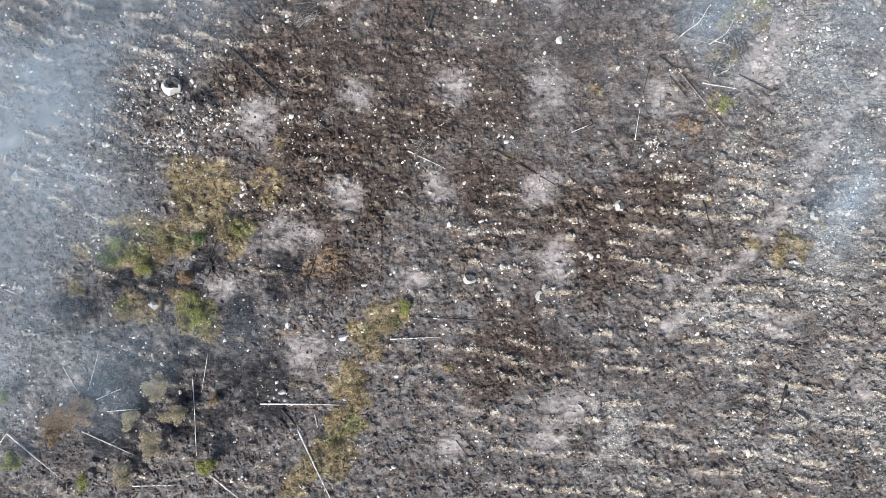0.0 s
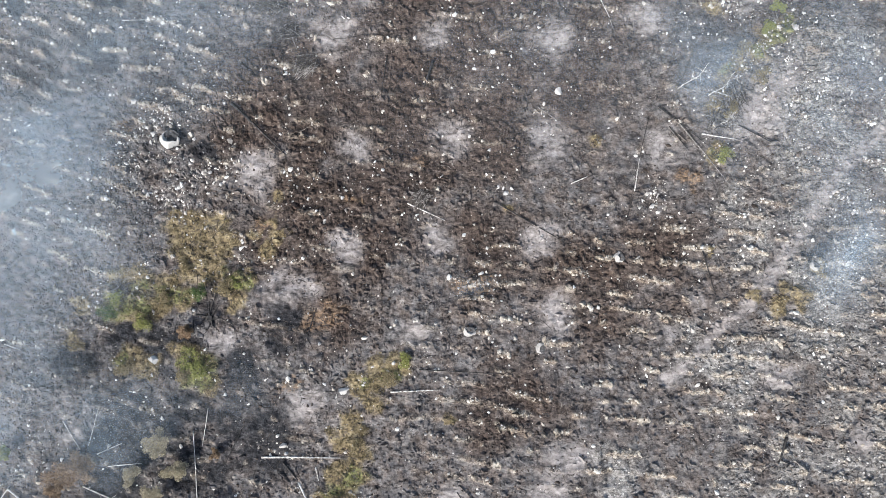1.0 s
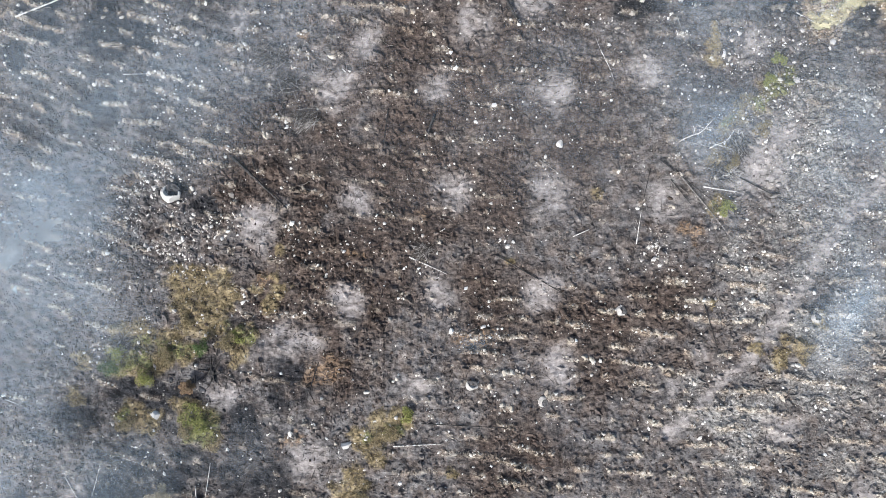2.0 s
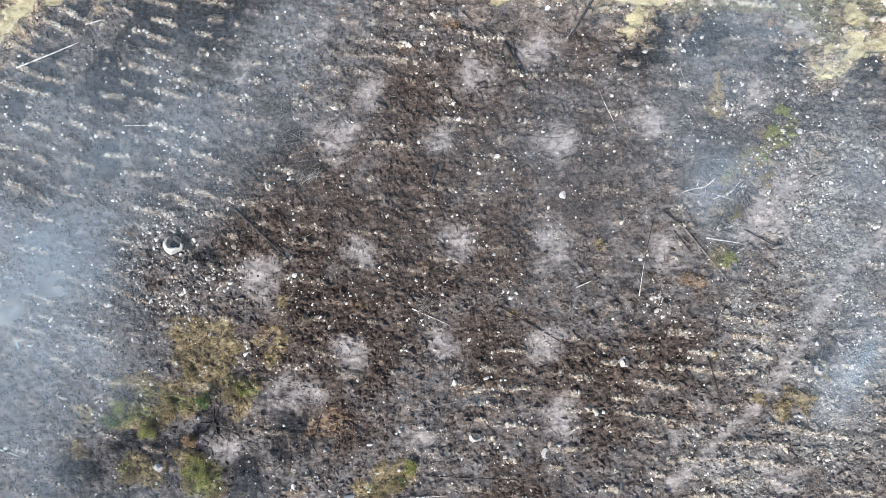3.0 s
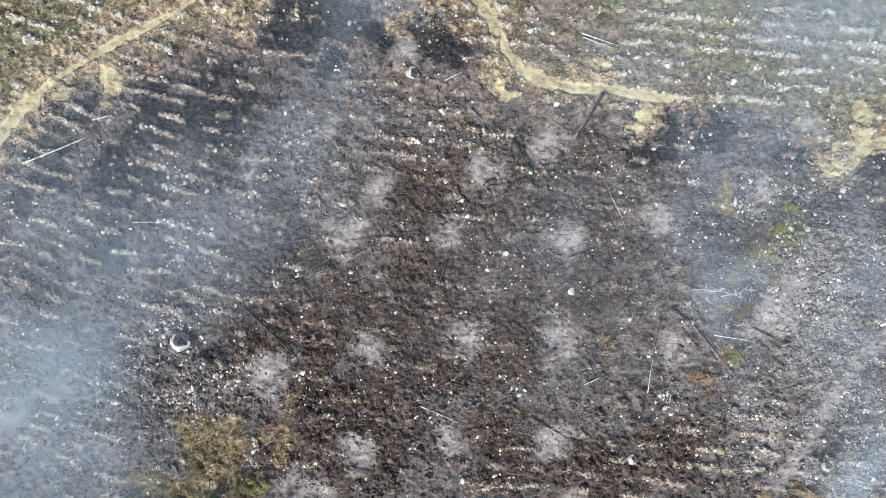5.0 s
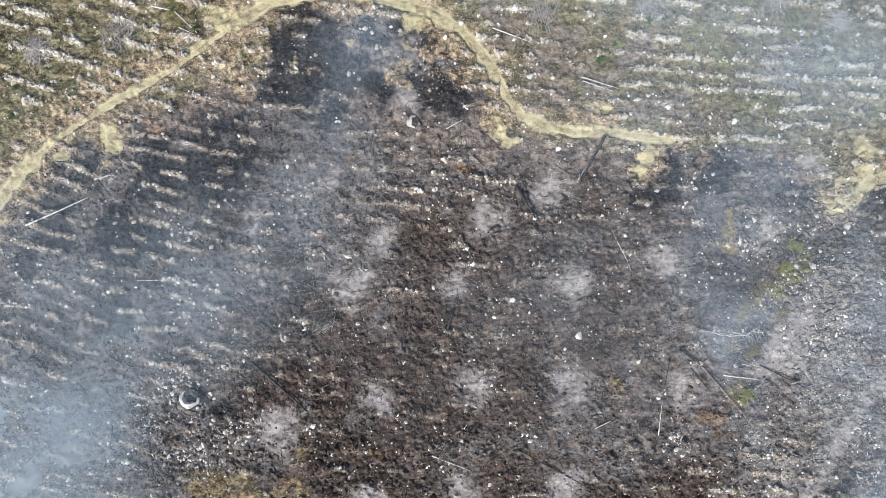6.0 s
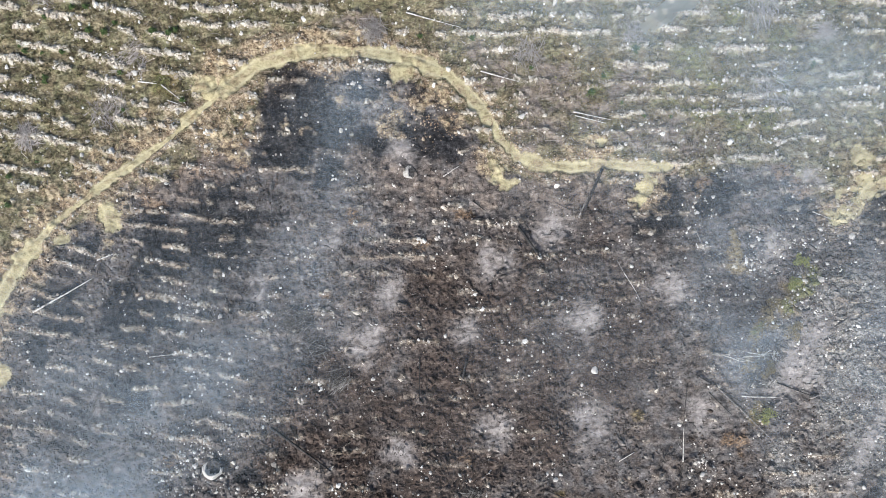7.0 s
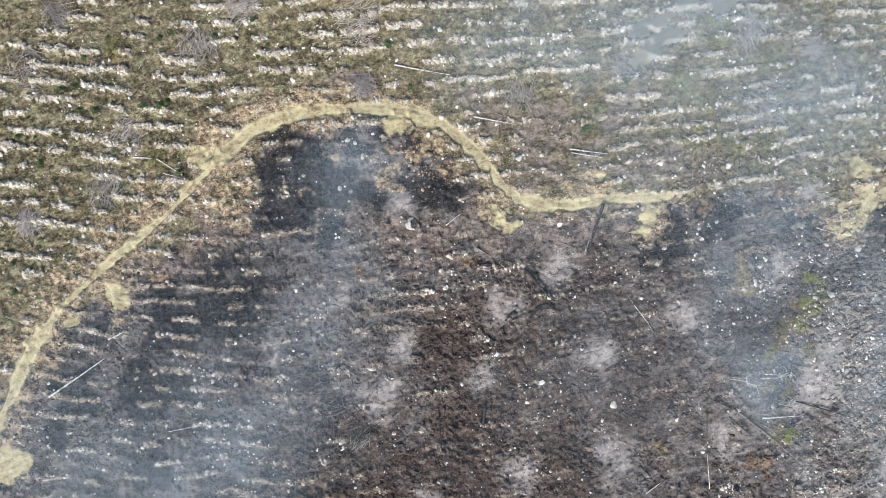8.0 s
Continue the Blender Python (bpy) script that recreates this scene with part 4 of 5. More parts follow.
def charred_stump(x, y, r, seed):
    rnd = random.Random(seed)
    base = height(x, y)
    stump = new("charred_stump")
    stump.matrix_basis = pose(x, y, base - 0.05)
    tagged(stump, "black charred stump with bare spreading roots", "stump")
    bm = bmesh.new()
    tube(bm, [(0, 0, 0), (0.02, 0, 0.2), (0.03, 0.01, 0.42)], [r * 1.3, r, r * 0.85], 9)
    for v in bm.verts:
        v.co += Vector((rnd.uniform(-1, 1), rnd.uniform(-1, 1), rnd.uniform(-1, 1))) * r * 0.12
    part("trunk_base", bm, CHAR, stump)
    for k in range(7):
        a = 6.283 * k / 7 + rnd.uniform(-0.35, 0.35)
        pts, radii, q = [], [], Vector((math.cos(a), math.sin(a), 0)) * r
        for step in range(5):
            ground = height(x + q.x, y + q.y) - base + 0.08
            pts.append((q.x, q.y, max(ground, 0.16 - 0.05 * step)))
            radii.append(r * 0.42 * (1 - 0.2 * step))
            a += rnd.uniform(-0.35, 0.35)
            q = q + Vector((math.cos(a), math.sin(a), 0)) * rnd.uniform(0.3, 0.55)
        bm = bmesh.new()
        tube(bm, pts, radii, 6)
        part("root", bm, CHAR, stump)


for n, (sx, sy, sr) in enumerate(((-28.3, -0.6, 0.34),)):
    charred_stump(sx, sy, sr, 600 + n)


# ---------------------------------------------------------------- trees and bushes
def leaf_cloud(bm, rnd, centre, size, count, leaf):
    """Small leaves, each two triangles, round a centre."""
    for _ in range(count):
        d = Vector((rnd.gauss(0, 1), rnd.gauss(0, 1), rnd.gauss(0, 0.7))).normalized() * rnd.uniform(0.2, 1) ** 0.6
        p = Vector(centre) + Vector((d.x * size[0], d.y * size[1], d.z * size[2]))
        m = Euler((rnd.uniform(-0.9, 0.9), rnd.uniform(-0.9, 0.9), rnd.uniform(0, 6.3))).to_matrix()
        s = leaf * rnd.uniform(0.6, 1.5)
        bm.faces.new([bm.verts.new(p + m @ Vector(c) * s) for c in ((-1, 0, 0), (0, -0.45, 0.1), (1, 0, 0), (0, 0.45, 0.1))])


def small_tree(x, y, spread, tall, leaves, label, seed, dense=1.0):
    rnd = random.Random(seed)
    base = height(x, y)
    tree = new("tree")
    tree.matrix_basis = pose(x, y, base - 0.05)
    tagged(tree, label, "tree", "small trees")
    bm = bmesh.new()
    lean = Vector((rnd.uniform(-0.12, 0.12), rnd.uniform(-0.12, 0.12), 1))
    tube(bm, [lean * tall * s for s in (0, 0.3, 0.6, 0.95)], [0.09, 0.07, 0.045, 0.015], 6)
    part("trunk", bm, GREY_WOOD, tree, flat=False)
    crown = bmesh.new()
    for k in range(11):
        a, up = rnd.uniform(0, 6.3), rnd.uniform(0.35, 0.95)
        start = lean * tall * up * 0.85
        tip = start + Vector((math.cos(a), math.sin(a), rnd.uniform(0.05, 0.4))) * spread * rnd.uniform(0.55, 1.0) * (1.15 - 0.5 * up)
        bm = bmesh.new()
        tube(bm, [start, start.lerp(tip, 0.5) + Vector((0, 0, 0.08)), tip], [0.03, 0.02, 0.008], 4)
        part("limb", bm, GREY_WOOD, tree)
        for s in (0.45, 0.7, 0.95):
            leaf_cloud(crown, rnd, start.lerp(tip, s), (spread * 0.28, spread * 0.28, spread * 0.2), int(90 * dense), 0.085)
    part("crown", crown, leaves, tree)
    return tree


def bush(x, y, spread, tall, leaves, label, seed, dense=1.0):
    rnd = random.Random(seed)
    shrub = new("bush")
    shrub.matrix_basis = pose(x, y, height(x, y) - 0.04)
    tagged(shrub, label, "bush", "bushes that survived the fire")
    crown = bmesh.new()
    for k in range(8):
        a, out = rnd.uniform(0, 6.3), rnd.uniform(0.1, 0.85)
        tip = Vector((math.cos(a) * out * spread, math.sin(a) * out * spread, tall * rnd.uniform(0.5, 1.0) * (1.1 - 0.5 * out)))
        bm = bmesh.new()
        tube(bm, [(0, 0, 0), tip * 0.5 + Vector((0, 0, 0.1)), tip], [0.035, 0.022, 0.008], 4)
        part("stem", bm, GREY_WOOD, shrub)
        leaf_cloud(crown, rnd, tip, (spread * 0.42, spread * 0.42, tall * 0.3), int(150 * dense), 0.07)
    part("foliage", crown, leaves, shrub)
    return shrub


def standing_snag(x, y, tip, r, seed):
    """A bare standing birch, from its foot to its tip."""
    rnd = random.Random(seed)
    base = height(x, y)
    snag = new("dead_birch")
    snag.matrix_basis = pose(x, y, base - 0.08)
    tagged(snag, "bare white dead birch, still standing over the ash", "dead tree", "standing dead birches")
    top = Vector(tip) - Vector((x, y, base))
    pts = [top * s + Vector((0.45 * math.sin(5 * s), 0.35 * math.sin(6 * s + seed), 0)) * s for s in (0, 0.15, 0.3, 0.45, 0.6, 0.75, 0.9, 1)]
    bm = bmesh.new()
    tube(bm, pts, [r * (1.05 - 0.9 * s / 7) for s in range(8)], 7)
    part("trunk", bm, BIRCH, snag, flat=False)
    for k in range(9):
        s = rnd.uniform(0.4, 0.95)
        start = top * s
        a = rnd.uniform(0, 6.3)
        way = Vector((math.cos(a), math.sin(a), rnd.uniform(0.3, 0.9))).normalized() * rnd.uniform(0.5, 1.3)
        bm = bmesh.new()
        tube(bm, [start, start + way * 0.5, start + way + Vector((0, 0, -0.05))], [r * 0.3, r * 0.2, 0.008], 4)
        limb = part("branch", bm, BIRCH, snag)
        for _ in range(2):
            fork = start + way * rnd.uniform(0.4, 0.8)
            off = Vector((rnd.uniform(-1, 1), rnd.uniform(-1, 1), rnd.uniform(0, 0.8))).normalized() * rnd.uniform(0.25, 0.5)
            bm = bmesh.new()
            tube(bm, [fork, fork + off], [0.015, 0.006], 3)
            part("twig", bm, BIRCH, limb)


def build_plants():
    dry, rust, fresh = "small tree with heat-dried tan leaves", "small tree with rust-brown scorched leaves", "small birch with fresh green leaves"
    for n, (x, y, s, h, mat, label) in enumerate((
            (-43.6, -17.4, 2.3, 3.8, SCORCHED, rust), (-45.9, -18.9, 2.4, 3.4, SCORCHED, rust), (-46.9, -20.6, 1.4, 2.6, SCORCHED, rust), (-34.2, -15.4, 1.9, 3.4, DRY_LEAVES, dry), (-32.6, -18.2, 1.8, 3.2, DRY_LEAVES, dry),
            (-37.4, -19.1, 1.5, 3.0, DRY_LEAVES, dry), (-35.0, -21.9, 2.1, 3.4, DRY_LEAVES, dry), (-29.0, -24.6, 1.5, 2.8, LEAVES, fresh), (-38.6, -25.7, 1.5, 2.8, DRY_LEAVES, dry),
            (-52.2, -23.5, 1.3, 2.6, LEAVES, fresh), (-53.4, -15.9, 1.0, 2.2, LEAVES, fresh), (-28.2, -17.1, 0.8, 2.0, SCORCHED, rust), (-31.0, -2.1, 1.1, 2.0, SCORCHED, rust))):
        small_tree(x, y, s, h, mat, label, 300 + n, 1.5)
    olive = "low olive-green heather bush spared by the fire"
    for n, (x, y, s, h, mat) in enumerate((
            (-39.4, 1.4, 1.7, 1.0, LEAVES), (-41.0, 0.6, 1.3, 0.8, NEEDLES), (-36.4, -0.8, 1.5, 1.0, LEAVES), (-34.0, 1.8, 1.5, 0.8, OLIVE), (-29.5, 2.6, 1.2, 2.4, NEEDLES), (-31.0, -5.4, 1.4, 1.2, LEAVES),
            (-29.6, -6.9, 1.2, 1.0, LEAVES), (-31.6, -7.6, 1.1, 0.9, OLIVE), (-38.8, -6.2, 1.3, 0.8, OLIVE), (-26.4, 3.0, 1.4, 0.9, OLIVE), (-25.2, 3.6, 1.0, 0.7, LEAVES), (-31.5, 5.6, 1.4, 0.7, OLIVE),
            (-4.6, -6.6, 1.1, 0.8, LEAVES), (-6.6, -8.6, 1.4, 0.7, OLIVE), (-11.0, -16.9, 1.2, 0.7, OLIVE), (-13.0, -23.8, 1.5, 0.8, OLIVE), (-44.4, -26.5, 1.3, 0.9, LEAVES),
            (35.6, 17.4, 1.3, 0.9, LEAVES), (40.8, 26.6, 1.3, 0.9, OLIVE), (41.8, 32.6, 1.1, 0.9, LEAVES), (43.2, 35.0, 1.0, 0.8, LEAVES), (38.6, 30.0, 1.2, 0.8, OLIVE), (36.8, 22.6, 1.2, 0.7, OLIVE))):
        bush(x, y, s, h, mat, olive if mat is OLIVE else "green bush still alive on scorched heath", 400 + n)
    standing_snag(30.4, 25.5, (31.2, 25.9, 9.3), 0.085, 1)
    standing_snag(34.1, 24.5, (35.7, 25.6, 5.5), 0.07, 2)
    standing_snag(35.5, 21.0, (35.8, 21.2, 3.5), 0.06, 3)


build_plants()

SEEDLINGS = [(-29.4, 75.8, 0.55), (-28.6, 76.0, 0.5), (-31.3, 76.3, 0.5), (-39.1, 77.6, 0.5), (-37.1, 77.1, 0.5), (-40.7, 80.8, 0.45), (-39.0, 80.6, 0.45), (-42.8, 75.6, 0.4),
             (-33.7, 85.7, 0.4), (-20.9, 82.6, 0.5), (-17.6, 84.3, 0.45), (-15.7, 83.4, 0.4), (-0.3, 76.2, 0.55), (1.1, 70.5, 0.4), (21.0, 60.1, 0.6), (27.5, 64.5, 0.6),
             (-36.6, 67.4, 0.4), (-45.3, 72.8, 0.4), (-37.0, 84.0, 0.45), (-51.6, 61.4, 0.4), (-52.2, 58.0, 0.45), (-29.2, 67.3, 0.4), (-47.4, 76.5, 0.4), (-36.1, 71.9, 0.4),
             (-35.8, 78.1, 0.4), (14.2, 64.4, 0.4), (7.6, 69.2, 0.4), (48.9, 59.1, 0.5), (-27.5, 84.1, 0.4), (-40.0, 89.4, 0.4)]


def seedling():
    rnd = random.Random(71)
    young = new("spruce_seedling")
    tagged(young, "small dark green planted spruce seedling", "seedling", "planted seedlings")
    bm = bmesh.new()
    tube(bm, [(0, 0, 0), (0.02, 0, 0.5), (0.02, 0.02, 1.1)], [0.03, 0.02, 0.006], 5)
    part("stem", bm, GREY_WOOD, young)
    bm = bmesh.new()
    for k in range(6):
        z = 0.12 + 0.16 * k
        for s in range(9):
            a = rnd.uniform(0, 6.3)
            reach = (1.15 - z) * 0.95 * rnd.uniform(0.7, 1.1)
            d, side = Vector((math.cos(a), math.sin(a), 0.25)), Vector((-math.sin(a), math.cos(a), 0)) * 0.12
            p = Vector((0, 0, z))
            bm.faces.new([bm.verts.new(c) for c in (p, p + d * reach * 0.55 + side, p + d * reach, p + d * reach * 0.55 - side)])
    part("needles", bm, NEEDLES, young)
    return young


def build_seedlings():
    first = seedling()
    rnd, places = random.Random(9), list(SEEDLINGS)
    while len(places) < 62:
        x, y = rnd.uniform(-58, 56), rnd.uniform(52, 92)
        if y > np.interp(x, [p[0] for p in BURN_EDGE], [p[1] for p in BURN_EDGE]) + 7:
            places.append((x, y, rnd.uniform(0.25, 0.4)))
    for n, (x, y, s) in enumerate(places):
        m = pose(x, y, height(x, y) - 0.03, 0, 0, rnd.uniform(0, 360)) @ Matrix.Scale(1.35 * s, 4)
        if n:
            young = copy_thing(first, m)
            young.matrix_basis = m
        else:
            first.matrix_basis = m


build_seedlings()

BRUSH = [(-39.4, 90.6, 1.9), (-44.2, 84.5, 2.3), (-23.1, 81.9, 2.2), (-34.5, 73.8, 2.2), (-38.5, 67.9, 2.2), (-2.5, 79.9, 2.8), (27.7, 66.6, 1.8), (14.0, 66.5, 2.0),
         (43.9, 66.8, 2.1), (43.2, 56.6, 2.2), (-4.5, 72.3, 1.3), (-16.5, 85.5, 1.8), (51.3, 62.8, 1.1), (-19.9, 38.0, 1.5), (-48.5, 66.0, 1.3), (-15.7, 30.2, 1.2), (-39.4, 3.0, 1.1),
         (42.6, 34.4, 0.9), (35.8, 22.4, 1.9), (37.2, 24.4, 1.5), (-17.8, 34.6, 1.1), (-1.8, 13.2, 0.7)]


def brush_pile(x, y, r, seed):
    rnd = random.Random(seed)
    burnt = y < 45
    pile = new("brush_pile")
    pile.matrix_basis = pose(x, y, height(x, y))
    tagged(pile, "heap of thin %s branches from felling" % ("half-burnt" if burnt else "weathered grey"), "brush pile", "brush piles")
    drift = rnd.uniform(0, 3.14)
    r *= 1.25
    twigs = bmesh.new()
    for k in range(165):
        a, out = rnd.uniform(0, 6.3), rnd.random() ** 0.62 * r * 0.9
        p = Vector((math.cos(a) * out, math.sin(a) * out, rnd.uniform(0.03, 0.12 + 0.38 * (1 - out / r))))
        b = rnd.gauss(drift, 0.75)
        d = Vector((math.cos(b), math.sin(b), rnd.uniform(-0.12, 0.2))) * rnd.uniform(0.5, 1.4)
        target = twigs if k > 24 else bmesh.new()
        tube(target, [p - d, p + Vector((0, 0, 0.04)), p + d * 0.9], [0.02, 0.026, 0.01] if k > 24 else [0.05, 0.045, 0.02], 3 if k > 24 else 5)
        if k <= 24:
            part("branch", target, GREY_WOOD if burnt else GREY_TWIGS, pile)
    part("tangle", twigs, TWIGS if burnt else GREY_TWIGS, pile)


for n, (bx, by, br) in enumerate(BRUSH):
    brush_pile(bx, by, br, 500 + n)


# ---------------------------------------------------------------- what nobody could count
def scatter(count, weight, seed, low=(-62, -36), high=(62, 94)):
    """Places drawn by a weight over the zones of the plan."""
    rs = np.random.RandomState(seed)
    xs, ys, hs = [], [], []
    have = 0
    while have < count:
        x, y = rs.uniform(low[0], high[0], count * 2), rs.uniform(low[1], high[1], count * 2)
        z = plan(x, y)
        keep = rs.rand(len(x)) < weight(z, x, y)
        xs.append(x[keep]), ys.append(y[keep]), hs.append(z["height"][keep])
        have += int(keep.sum())
    return np.concatenate(xs)[:count], np.concatenate(ys)[:count], np.concatenate(hs)[:count], rs


def rotations(rs, n, tilt):
    a, b, c = rs.uniform(0, 2 * np.pi, n), rs.normal(0, tilt, n), rs.normal(0, tilt, n)
    ca, sa, cb, sb, cc, sc = np.cos(a), np.sin(a), np.cos(b), np.sin(b), np.cos(c), np.sin(c)
    o, i = np.zeros(n), np.ones(n)
    rz = np.stack([ca, -sa, o, sa, ca, o, o, o, i], 1).reshape(n, 3, 3)
    rx = np.stack([i, o, o, o, cb, -sb, o, sb, cb], 1).reshape(n, 3, 3)
    ry = np.stack([cc, o, sc, o, i, o, -sc, o, cc], 1).reshape(n, 3, 3)
    return rz @ rx @ ry


def pieces(name, base, faces, places, sizes, tilt, jitter, mat, label, category, lift=0.0):
    """Copies of one small form, joined into one mesh, each turned, stretched and roughened."""
    x, y, h, rs = places
    n, k = len(x), len(base)
    form = (base[None] * (1 + jitter * rs.uniform(-1, 1, (n, k, 1))) + jitter * 0.5 * rs.uniform(-1, 1, (n, k, 3))) * sizes[:, None, :]
    verts = np.einsum("nij,nkj->nki", rotations(rs, n, tilt), form)
    verts += np.stack([x, y, h + lift * sizes[:, 2]], 1)[:, None, :]
    index = (faces[None] + (np.arange(n) * k)[:, None, None]).reshape(-1, faces.shape[1])
    me = fast_mesh(name, verts.reshape(-1, 3), index, mat)
    if mat is SOIL:
        for key, v in plan(x, y, KINDS).items():
            me.attributes.new(key, "FLOAT", "POINT").data.foreach_set("value", np.repeat(v, k).astype(np.float32))
    return tagged(new(name, me), label, category, kind="stuff")


def ico():
    bm = bmesh.new()
    bmesh.ops.create_icosphere(bm, subdivisions=1, radius=1)
    v, f = np.array([tuple(p.co) for p in bm.verts]), np.array([[c.index for c in p.verts] for p in bm.faces])
    bm.free()
    return v, f


ICO = ico()
DOME = (np.array([[math.cos(a) * 1.05, math.sin(a) * 1.05, -0.5] for a in np.arange(6) * math.pi / 3] + [[math.cos(a) * 0.55, math.sin(a) * 0.55, 0.8] for a in (0.2, 2.3, 4.4)]),
        np.array([[0, 1, 6], [1, 2, 7], [1, 7, 6], [2, 3, 7], [3, 4, 8], [3, 8, 7], [4, 5, 8], [5, 0, 6], [5, 6, 8], [6, 7, 8]]))
STICK = (np.array([[-1, 0.5, -0.5], [-1, -0.5, -0.5], [-1, 0, 0.6], [1, 0.3, -0.3], [1, -0.3, -0.3], [1, 0, 0.4]], float),
         np.array([[0, 1, 4, 3], [1, 2, 5, 4], [2, 0, 3, 5]]))
CROOK = (np.array([[-1, 0.5, -0.5], [-1, -0.5, -0.5], [-1, 0, 0.6], [0.1, 5.4, -0.45], [0.1, 4.6, -0.45], [0.1, 5, 0.5], [1, 0.3, -0.3], [1, -0.3, -0.3], [1, 0, 0.4]], float),
         np.array([[0, 1, 4, 3], [1, 2, 5, 4], [2, 0, 3, 5], [3, 4, 7, 6], [4, 5, 8, 7], [5, 3, 6, 8]]))
BLADES = (np.array([[-0.25, 0, 0], [0.25, 0, 0], [0.9, 0.3, 0.9], [0, -0.25, 0], [0, 0.25, 0], [-0.8, 0.5, 1.0], [0.2, 0.1, 0], [-0.2, 0.15, 0], [0.1, -0.95, 0.85], [-0.1, 0.2, 0], [0.15, -0.2, 0], [-0.3, 0.2, 1.25]], float),
          np.array([[0, 1, 2], [3, 4, 5], [6, 7, 8], [9, 10, 11]]))


def lognormal(rs, n, middle, spread, low, high):
    return np.clip(middle * np.exp(rs.normal(0, spread, n)), low, high)


def build_stuff():
    heaps = ((-32, 18, 30), (34.5, 49.5, 14), (31.3, 44.5, 3), (-31.5, 41.3, 3), (26.4, 11, 5), (-20, -16.5, 3), (-33, 20, 20), (45, 33, 30), (8.9, 13.8, 2), (-18.5, 45.5, 3))
    heap = lambda x, y: np.clip(np.exp(-((x - 2.8) ** 2 + (y - 60.5) ** 2) / 7) + 0.7 * np.exp(-((x - 10.3) ** 2 + (y - 58.2) ** 2) / 4), 0, 1)
    cluster = lambda x, y: np.clip(sum(np.exp(-((x - a) ** 2 + (y - b) ** 2) / c) for a, b, c in heaps), 0, 1)
    patchy = lambda x, y, size, seed: 0.25 + 1.3 * (fbm(x, y, size, 2, seed) > 0.5)

    def strew(name, form, count, seed, weight, middle, spread, low, high, longer, flat, tilt, jitter, mat, label, category, lift):
        p = scatter(count, weight, seed)
        s = lognormal(p[3], count, middle, spread, low, high)
        pieces(name, *form, p, np.stack([s * p[3].uniform(0.8, longer, count), s, s * flat], 1), tilt, jitter, mat, label, category, lift)

    # stones of the planting ridges and the open ground
    strew("loose_stones", DOME, 16000, 1, lambda z, x, y: np.clip((0.085 + 0.7 * z["row"] + 0.9 * cluster(x, y) + 0.28 * z["pale"] + 0.08 * (x > 33) * (y < 45)) * (1 - z["clay"]) * (1 - 0.7 * z["ash"]) * (1 - 0.6 * z["black"]) * patchy(x, y, 2.5, 3) * (0.3 + 0.9 * smooth(fbm(x, y, 5.0, 2, 9), 0.35, 0.65)) * (1 - 0.55 * smooth(x, 0, 12) * (1 - smooth(y, -2, 6))), 0, 1),
          0.082, 0.5, 0.035, 0.32, 1.6, 0.65, 0.3, 0.3, STONES, "whitish loose stones strewn along planting ridges", "stones", 0.3)
    # lumps of turned-up mineral soil on the ridges
    strew("ridge_lumps", DOME, 15000, 8, lambda z, x, y: np.clip(z["row"] ** 1.3 * (0.32 + 0.68 * (1 - z["burnt"])) * (1 - z["black"] * 0.5) * patchy(x, y, 0.9, 4), 0, 1),
          0.125, 0.42, 0.06, 0.34, 1.7, 0.55, 0.25, 0.4, RIDGE, "pale lumps of turned-up mineral soil on planting ridges", "soil lumps", 0.15)
    # rubble thrown up beside the track
    strew("track_rubble", DOME, 8000, 2, lambda z, x, y: np.clip((z["berm"] * 0.9 + 0.6 * z["dug"] + 1.5 * heap(x, y) + 0.008 * z["clay"]) * patchy(x, y, 1.5, 5), 0, 1),
          0.052, 0.5, 0.025, 0.22, 1.6, 0.7, 0.3, 0.35, RUBBLE, "ochre stones and clods thrown up beside the track", "rubble", 0.25)
    # clods of charred peat
    peaty = lambda z, x, y: np.clip(z["burnt"] * (0.40 + 0.3 * z["humus"] + 0.2 * (x > 36) + 0.9 * np.exp(-((x + 28.8) ** 2 + (y - 19.8) ** 2) / 7)) * (1 - z["clay"]) * (1 - 0.85 * z["ash"]) * (1 - 0.8 * z["moss"]) * (1 - 0.85 * z["black"]) * (1 - 0.85 * z["dug"]) * (1 - 0.5 * z["bare"]), 0, 1)
    strew("peat_clods", DOME, 32000, 3, lambda z, x, y: peaty(z, x, y) * patchy(x, y, 2.0, 5) * 0.7,
          0.120, 0.50, 0.05, 0.42, 1.8, 0.95, 0.3, 0.4, SOIL, "crumbled lumps of scorched peat and turf", "clods", 0.1)
    strew("charred_clods", DOME, 14000, 13, lambda z, x, y: peaty(z, x, y) * (1 - 0.8 * z["pale"]) * patchy(x, y, 2.0, 15) * 0.7,
          0.078, 0.45, 0.04, 0.26, 1.8, 0.9, 0.3, 0.4, CLODS, "charred lumps of peat and stump roots", "clods", 0.1)
    strew("turf_lumps", ICO, 1500, 23, lambda z, x, y: np.clip(np.exp(-((x - 48) ** 2 / 40 + (y - 33) ** 2 / 90)) + 0.5 * np.exp(-((x - 35) ** 2 + (y - 50) ** 2) / 20) + 0.25 * np.exp(-((x + 32) ** 2 + (y - 18) ** 2) / 30), 0, 1),
          0.19, 0.45, 0.09, 0.5, 1.6, 0.75, 0.3, 0.3, SOIL, "large scorched lumps of turf and rock", "turf lumps", 0.2)
    # burnt twigs and roots
    for form, count, seed, bent in ((STICK, 14000, 4, "burnt_twigs"), (CROOK, 13000, 14, "burnt_roots")):
        p = scatter(count, lambda z, x, y: np.clip(z["burnt"] * (0.5 - 0.2 * z["ash"]) * (1 - z["clay"]) * patchy(x, y, 3.0, 6), 0, 1), seed)
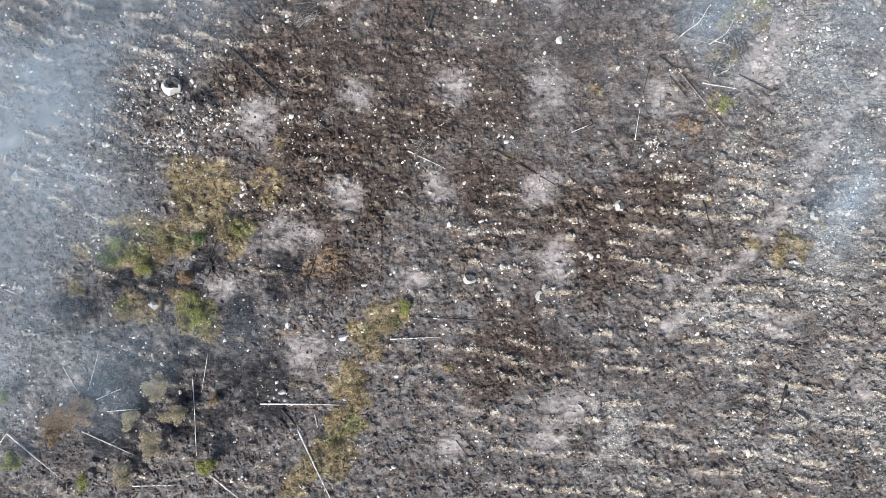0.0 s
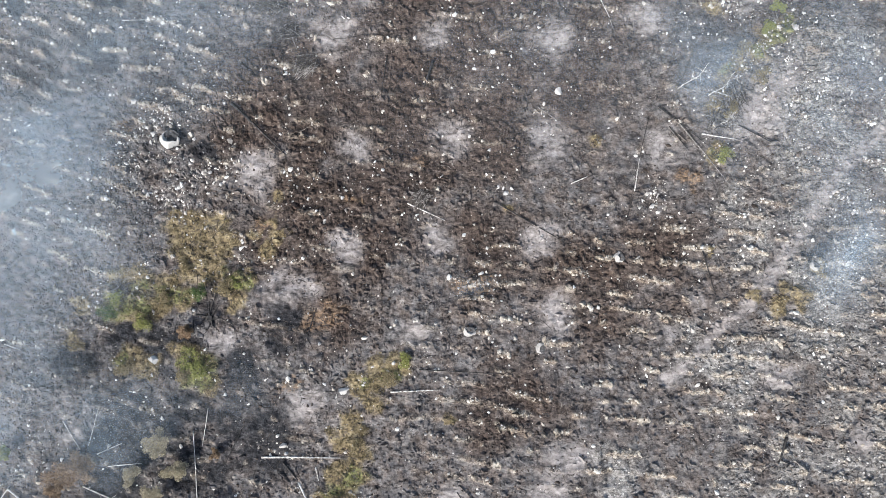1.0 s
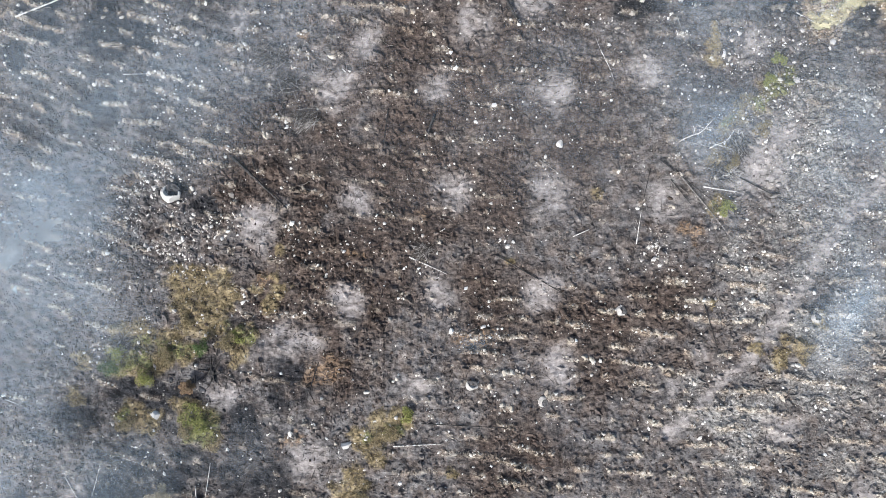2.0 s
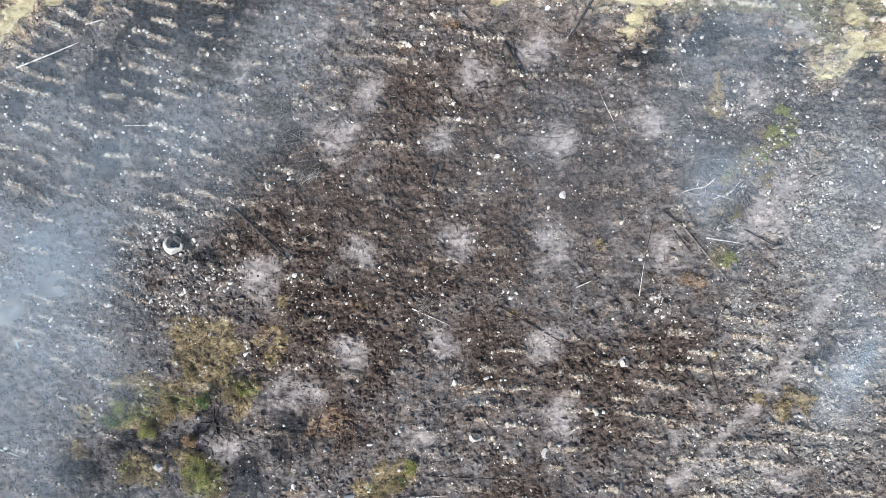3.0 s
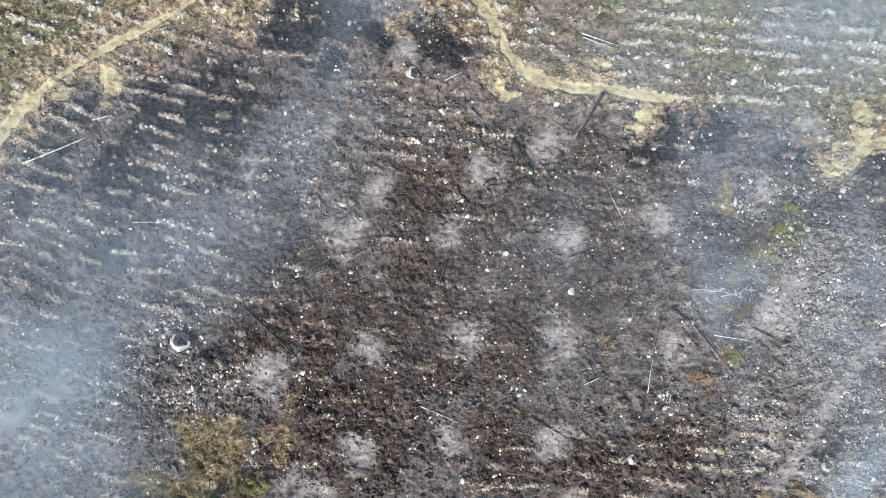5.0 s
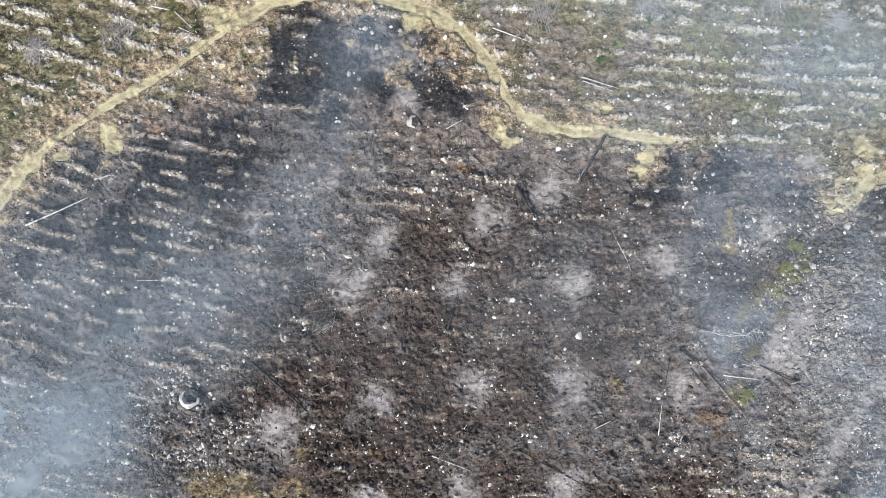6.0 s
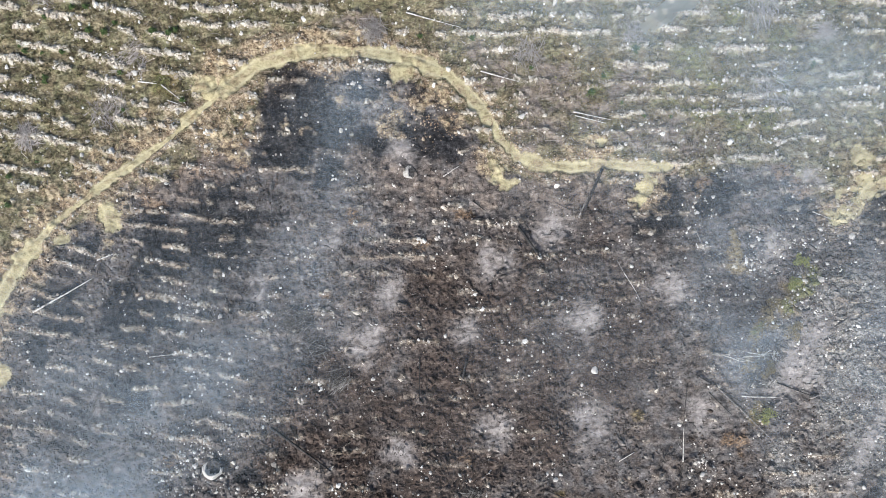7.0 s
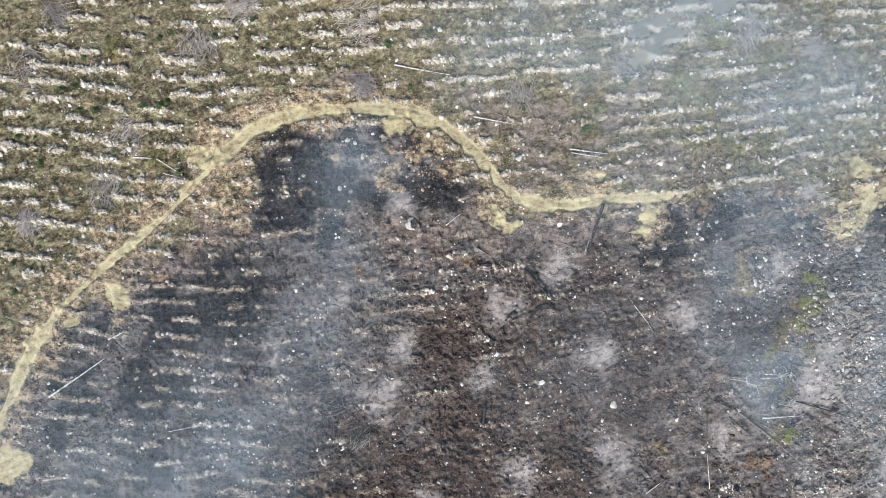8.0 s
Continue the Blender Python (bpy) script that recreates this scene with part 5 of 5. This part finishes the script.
        long = lognormal(p[3], count, 0.34, 0.6, 0.10, 1.4)
        thick = lognormal(p[3], count, 0.030, 0.4, 0.014, 0.07)
        label = "burnt straight twigs and slash on the soil" if form is STICK else "charred crooked roots bared on the burnt soil"
        pieces(bent, *form, p, np.stack([long, thick, thick], 1), 0.18, 0.1, TWIGS, label, "twigs" if form is STICK else "roots", 1.2)
    # dead branches on the living heath
    p = scatter(6000, lambda z, x, y: (1 - z["burnt"]) * (1 - z["clay"]) * 0.5, 5)
    long = lognormal(p[3], 6000, 0.35, 0.5, 0.15, 1.2)
    thick = lognormal(p[3], 6000, 0.026, 0.4, 0.012, 0.06)
    pieces("dead_branches", *STICK, p, np.stack([long, thick, thick], 1), 0.18, 0.1, GREY_TWIGS, "grey dead branches lying among the heather", "branches", 1.5)
    # heather and grass that did not burn
    strew("heather", BLADES, 30000, 6, lambda z, x, y: np.clip((1 - z["burnt"]) * (1 - z["clay"]) * (1 - 0.9 * z["row"]) * (1 - 0.8 * z["berm"]) * (1 - 0.9 * z["dug"]) * (1 - 0.6 * z["bare"]) * patchy(x, y, 2.4, 7), 0, 1),
          0.17, 0.35, 0.08, 0.36, 1.2, 1.0, 0.2, 0.3, HEATHER, "brown-green heather and dry grass tufts", "heather", 0.0)
    strew("surviving_heather", BLADES, 12000, 7, lambda z, x, y: np.clip(z["moss"] * patchy(x, y, 1.6, 8), 0, 1),
          0.14, 0.35, 0.07, 0.30, 1.2, 0.8, 0.2, 0.3, OLIVE, "olive and yellowed heather patches spared by fire", "heather", 0.0)


build_stuff()

# x, y, half-lengths, turn in degrees, share of the view that the thickest part hides
SMOKE_WEST = [(-53, 17, 17, 10, 0, 0.42), (-44, 23, 14, 9, 20, 0.16), (-47, 9, 16, 10, 0, 0.24), (-38, 33, 20, 11, 10, 0.19), (-26, 30, 14, 8, 0, 0.12), (-36, 44, 30, 18, 25, 0.07), (-54, -2, 15, 13, 0, 0.3), (-55, -13, 12, 13, 0, 0.26),
              (-38, -11, 11, 8, 0, 0.18), (-25, -8, 6, 5, 0, 0.08), (-14, 51, 15, 7, 52, 0.19), (-9, 59, 8, 5, 0, 0.18), (-22, 38, 20, 12, 20, 0.09), (31, 24, 5, 12, 15, 0.22), (37, 30, 10, 10, 0, 0.15)]
SMOKE_EAST = [(37, 41, 13, 9, 0, 0.24), (49, 15, 10, 20, -20, 0.26), (46, 5, 6, 7, 0, 0.2), (50, 31, 11, 13, 0, 0.18), (33, 71, 28, 12, -6, 0.24), (47, 58, 20, 12, 0, 0.25), (36, 64, 30, 16, 0, 0.2), (14, 73, 13, 9, 0, 0.22),
              (51, 49, 14, 9, 0, 0.2), (14, 30, 28, 16, 10, 0.08), (24, 49, 18, 8, -8, 0.14), (4.8, 0.6, 2.6, 1.3, 45, 0.16), (45.9, 4.4, 1.7, 1.3, 30, 0.3), (-56, 42, 18, 14, 0, 0.12)]


def build_smoke():
    """Drifting smoke: two uneven sheets of differing thickness, clear where there is none."""
    xs, ys = np.arange(-80, 80.1, 1.25), np.arange(-48, 102.1, 1.25)
    gx, gy = np.meshgrid(xs, ys)
    x, y = gx.ravel(), gy.ravel()
    w = len(xs)
    i = (np.arange(len(ys) - 1)[:, None] * w + np.arange(w - 1)[None, :]).ravel()
    quads = np.stack([i, i + 1, i + w + 1, i + w], 1)
    for sheet, level in ((0, 3.2), (1, 6.5)):
        u = x + (fbm(x, y, 11.0, 4, 301 + sheet) - 0.5) * 13
        v = y + (fbm(x, y, 11.0, 4, 311 + sheet) - 0.5) * 13
        clear = np.ones(len(x))
        for px, py, a, b, turn, cover in (SMOKE_WEST + SMOKE_EAST)[sheet::2]:
            ct, st = math.cos(radians(turn)), math.sin(radians(turn))
            p, q = (u - px) * ct + (v - py) * st, (v - py) * ct - (u - px) * st
            d = np.minimum(np.hypot(p / (1.2 * a), q / (1.2 * b)), 1)
            clear *= 1 - cover * np.cos(d * math.pi / 2) ** 2
        thick = 1 - clear
        faces = quads[thick[quads].max(1) > 0.004]
        used, back = np.unique(faces, return_inverse=True)
        top = level + 2.2 * fbm(x, y, 16.0, 3, 321 + sheet)
        me = fast_mesh("smoke", np.stack([x, y, top], 1)[used], back.reshape(faces.shape), SMOKE, False)
        me.attributes.new("thickness", "FLOAT", "POINT").data.foreach_set("value", thick[used].astype(np.float32))
        tagged(new("smoke", me), "thin blue-white smoke drifting low over the heath", "smoke", kind="stuff")


build_smoke()
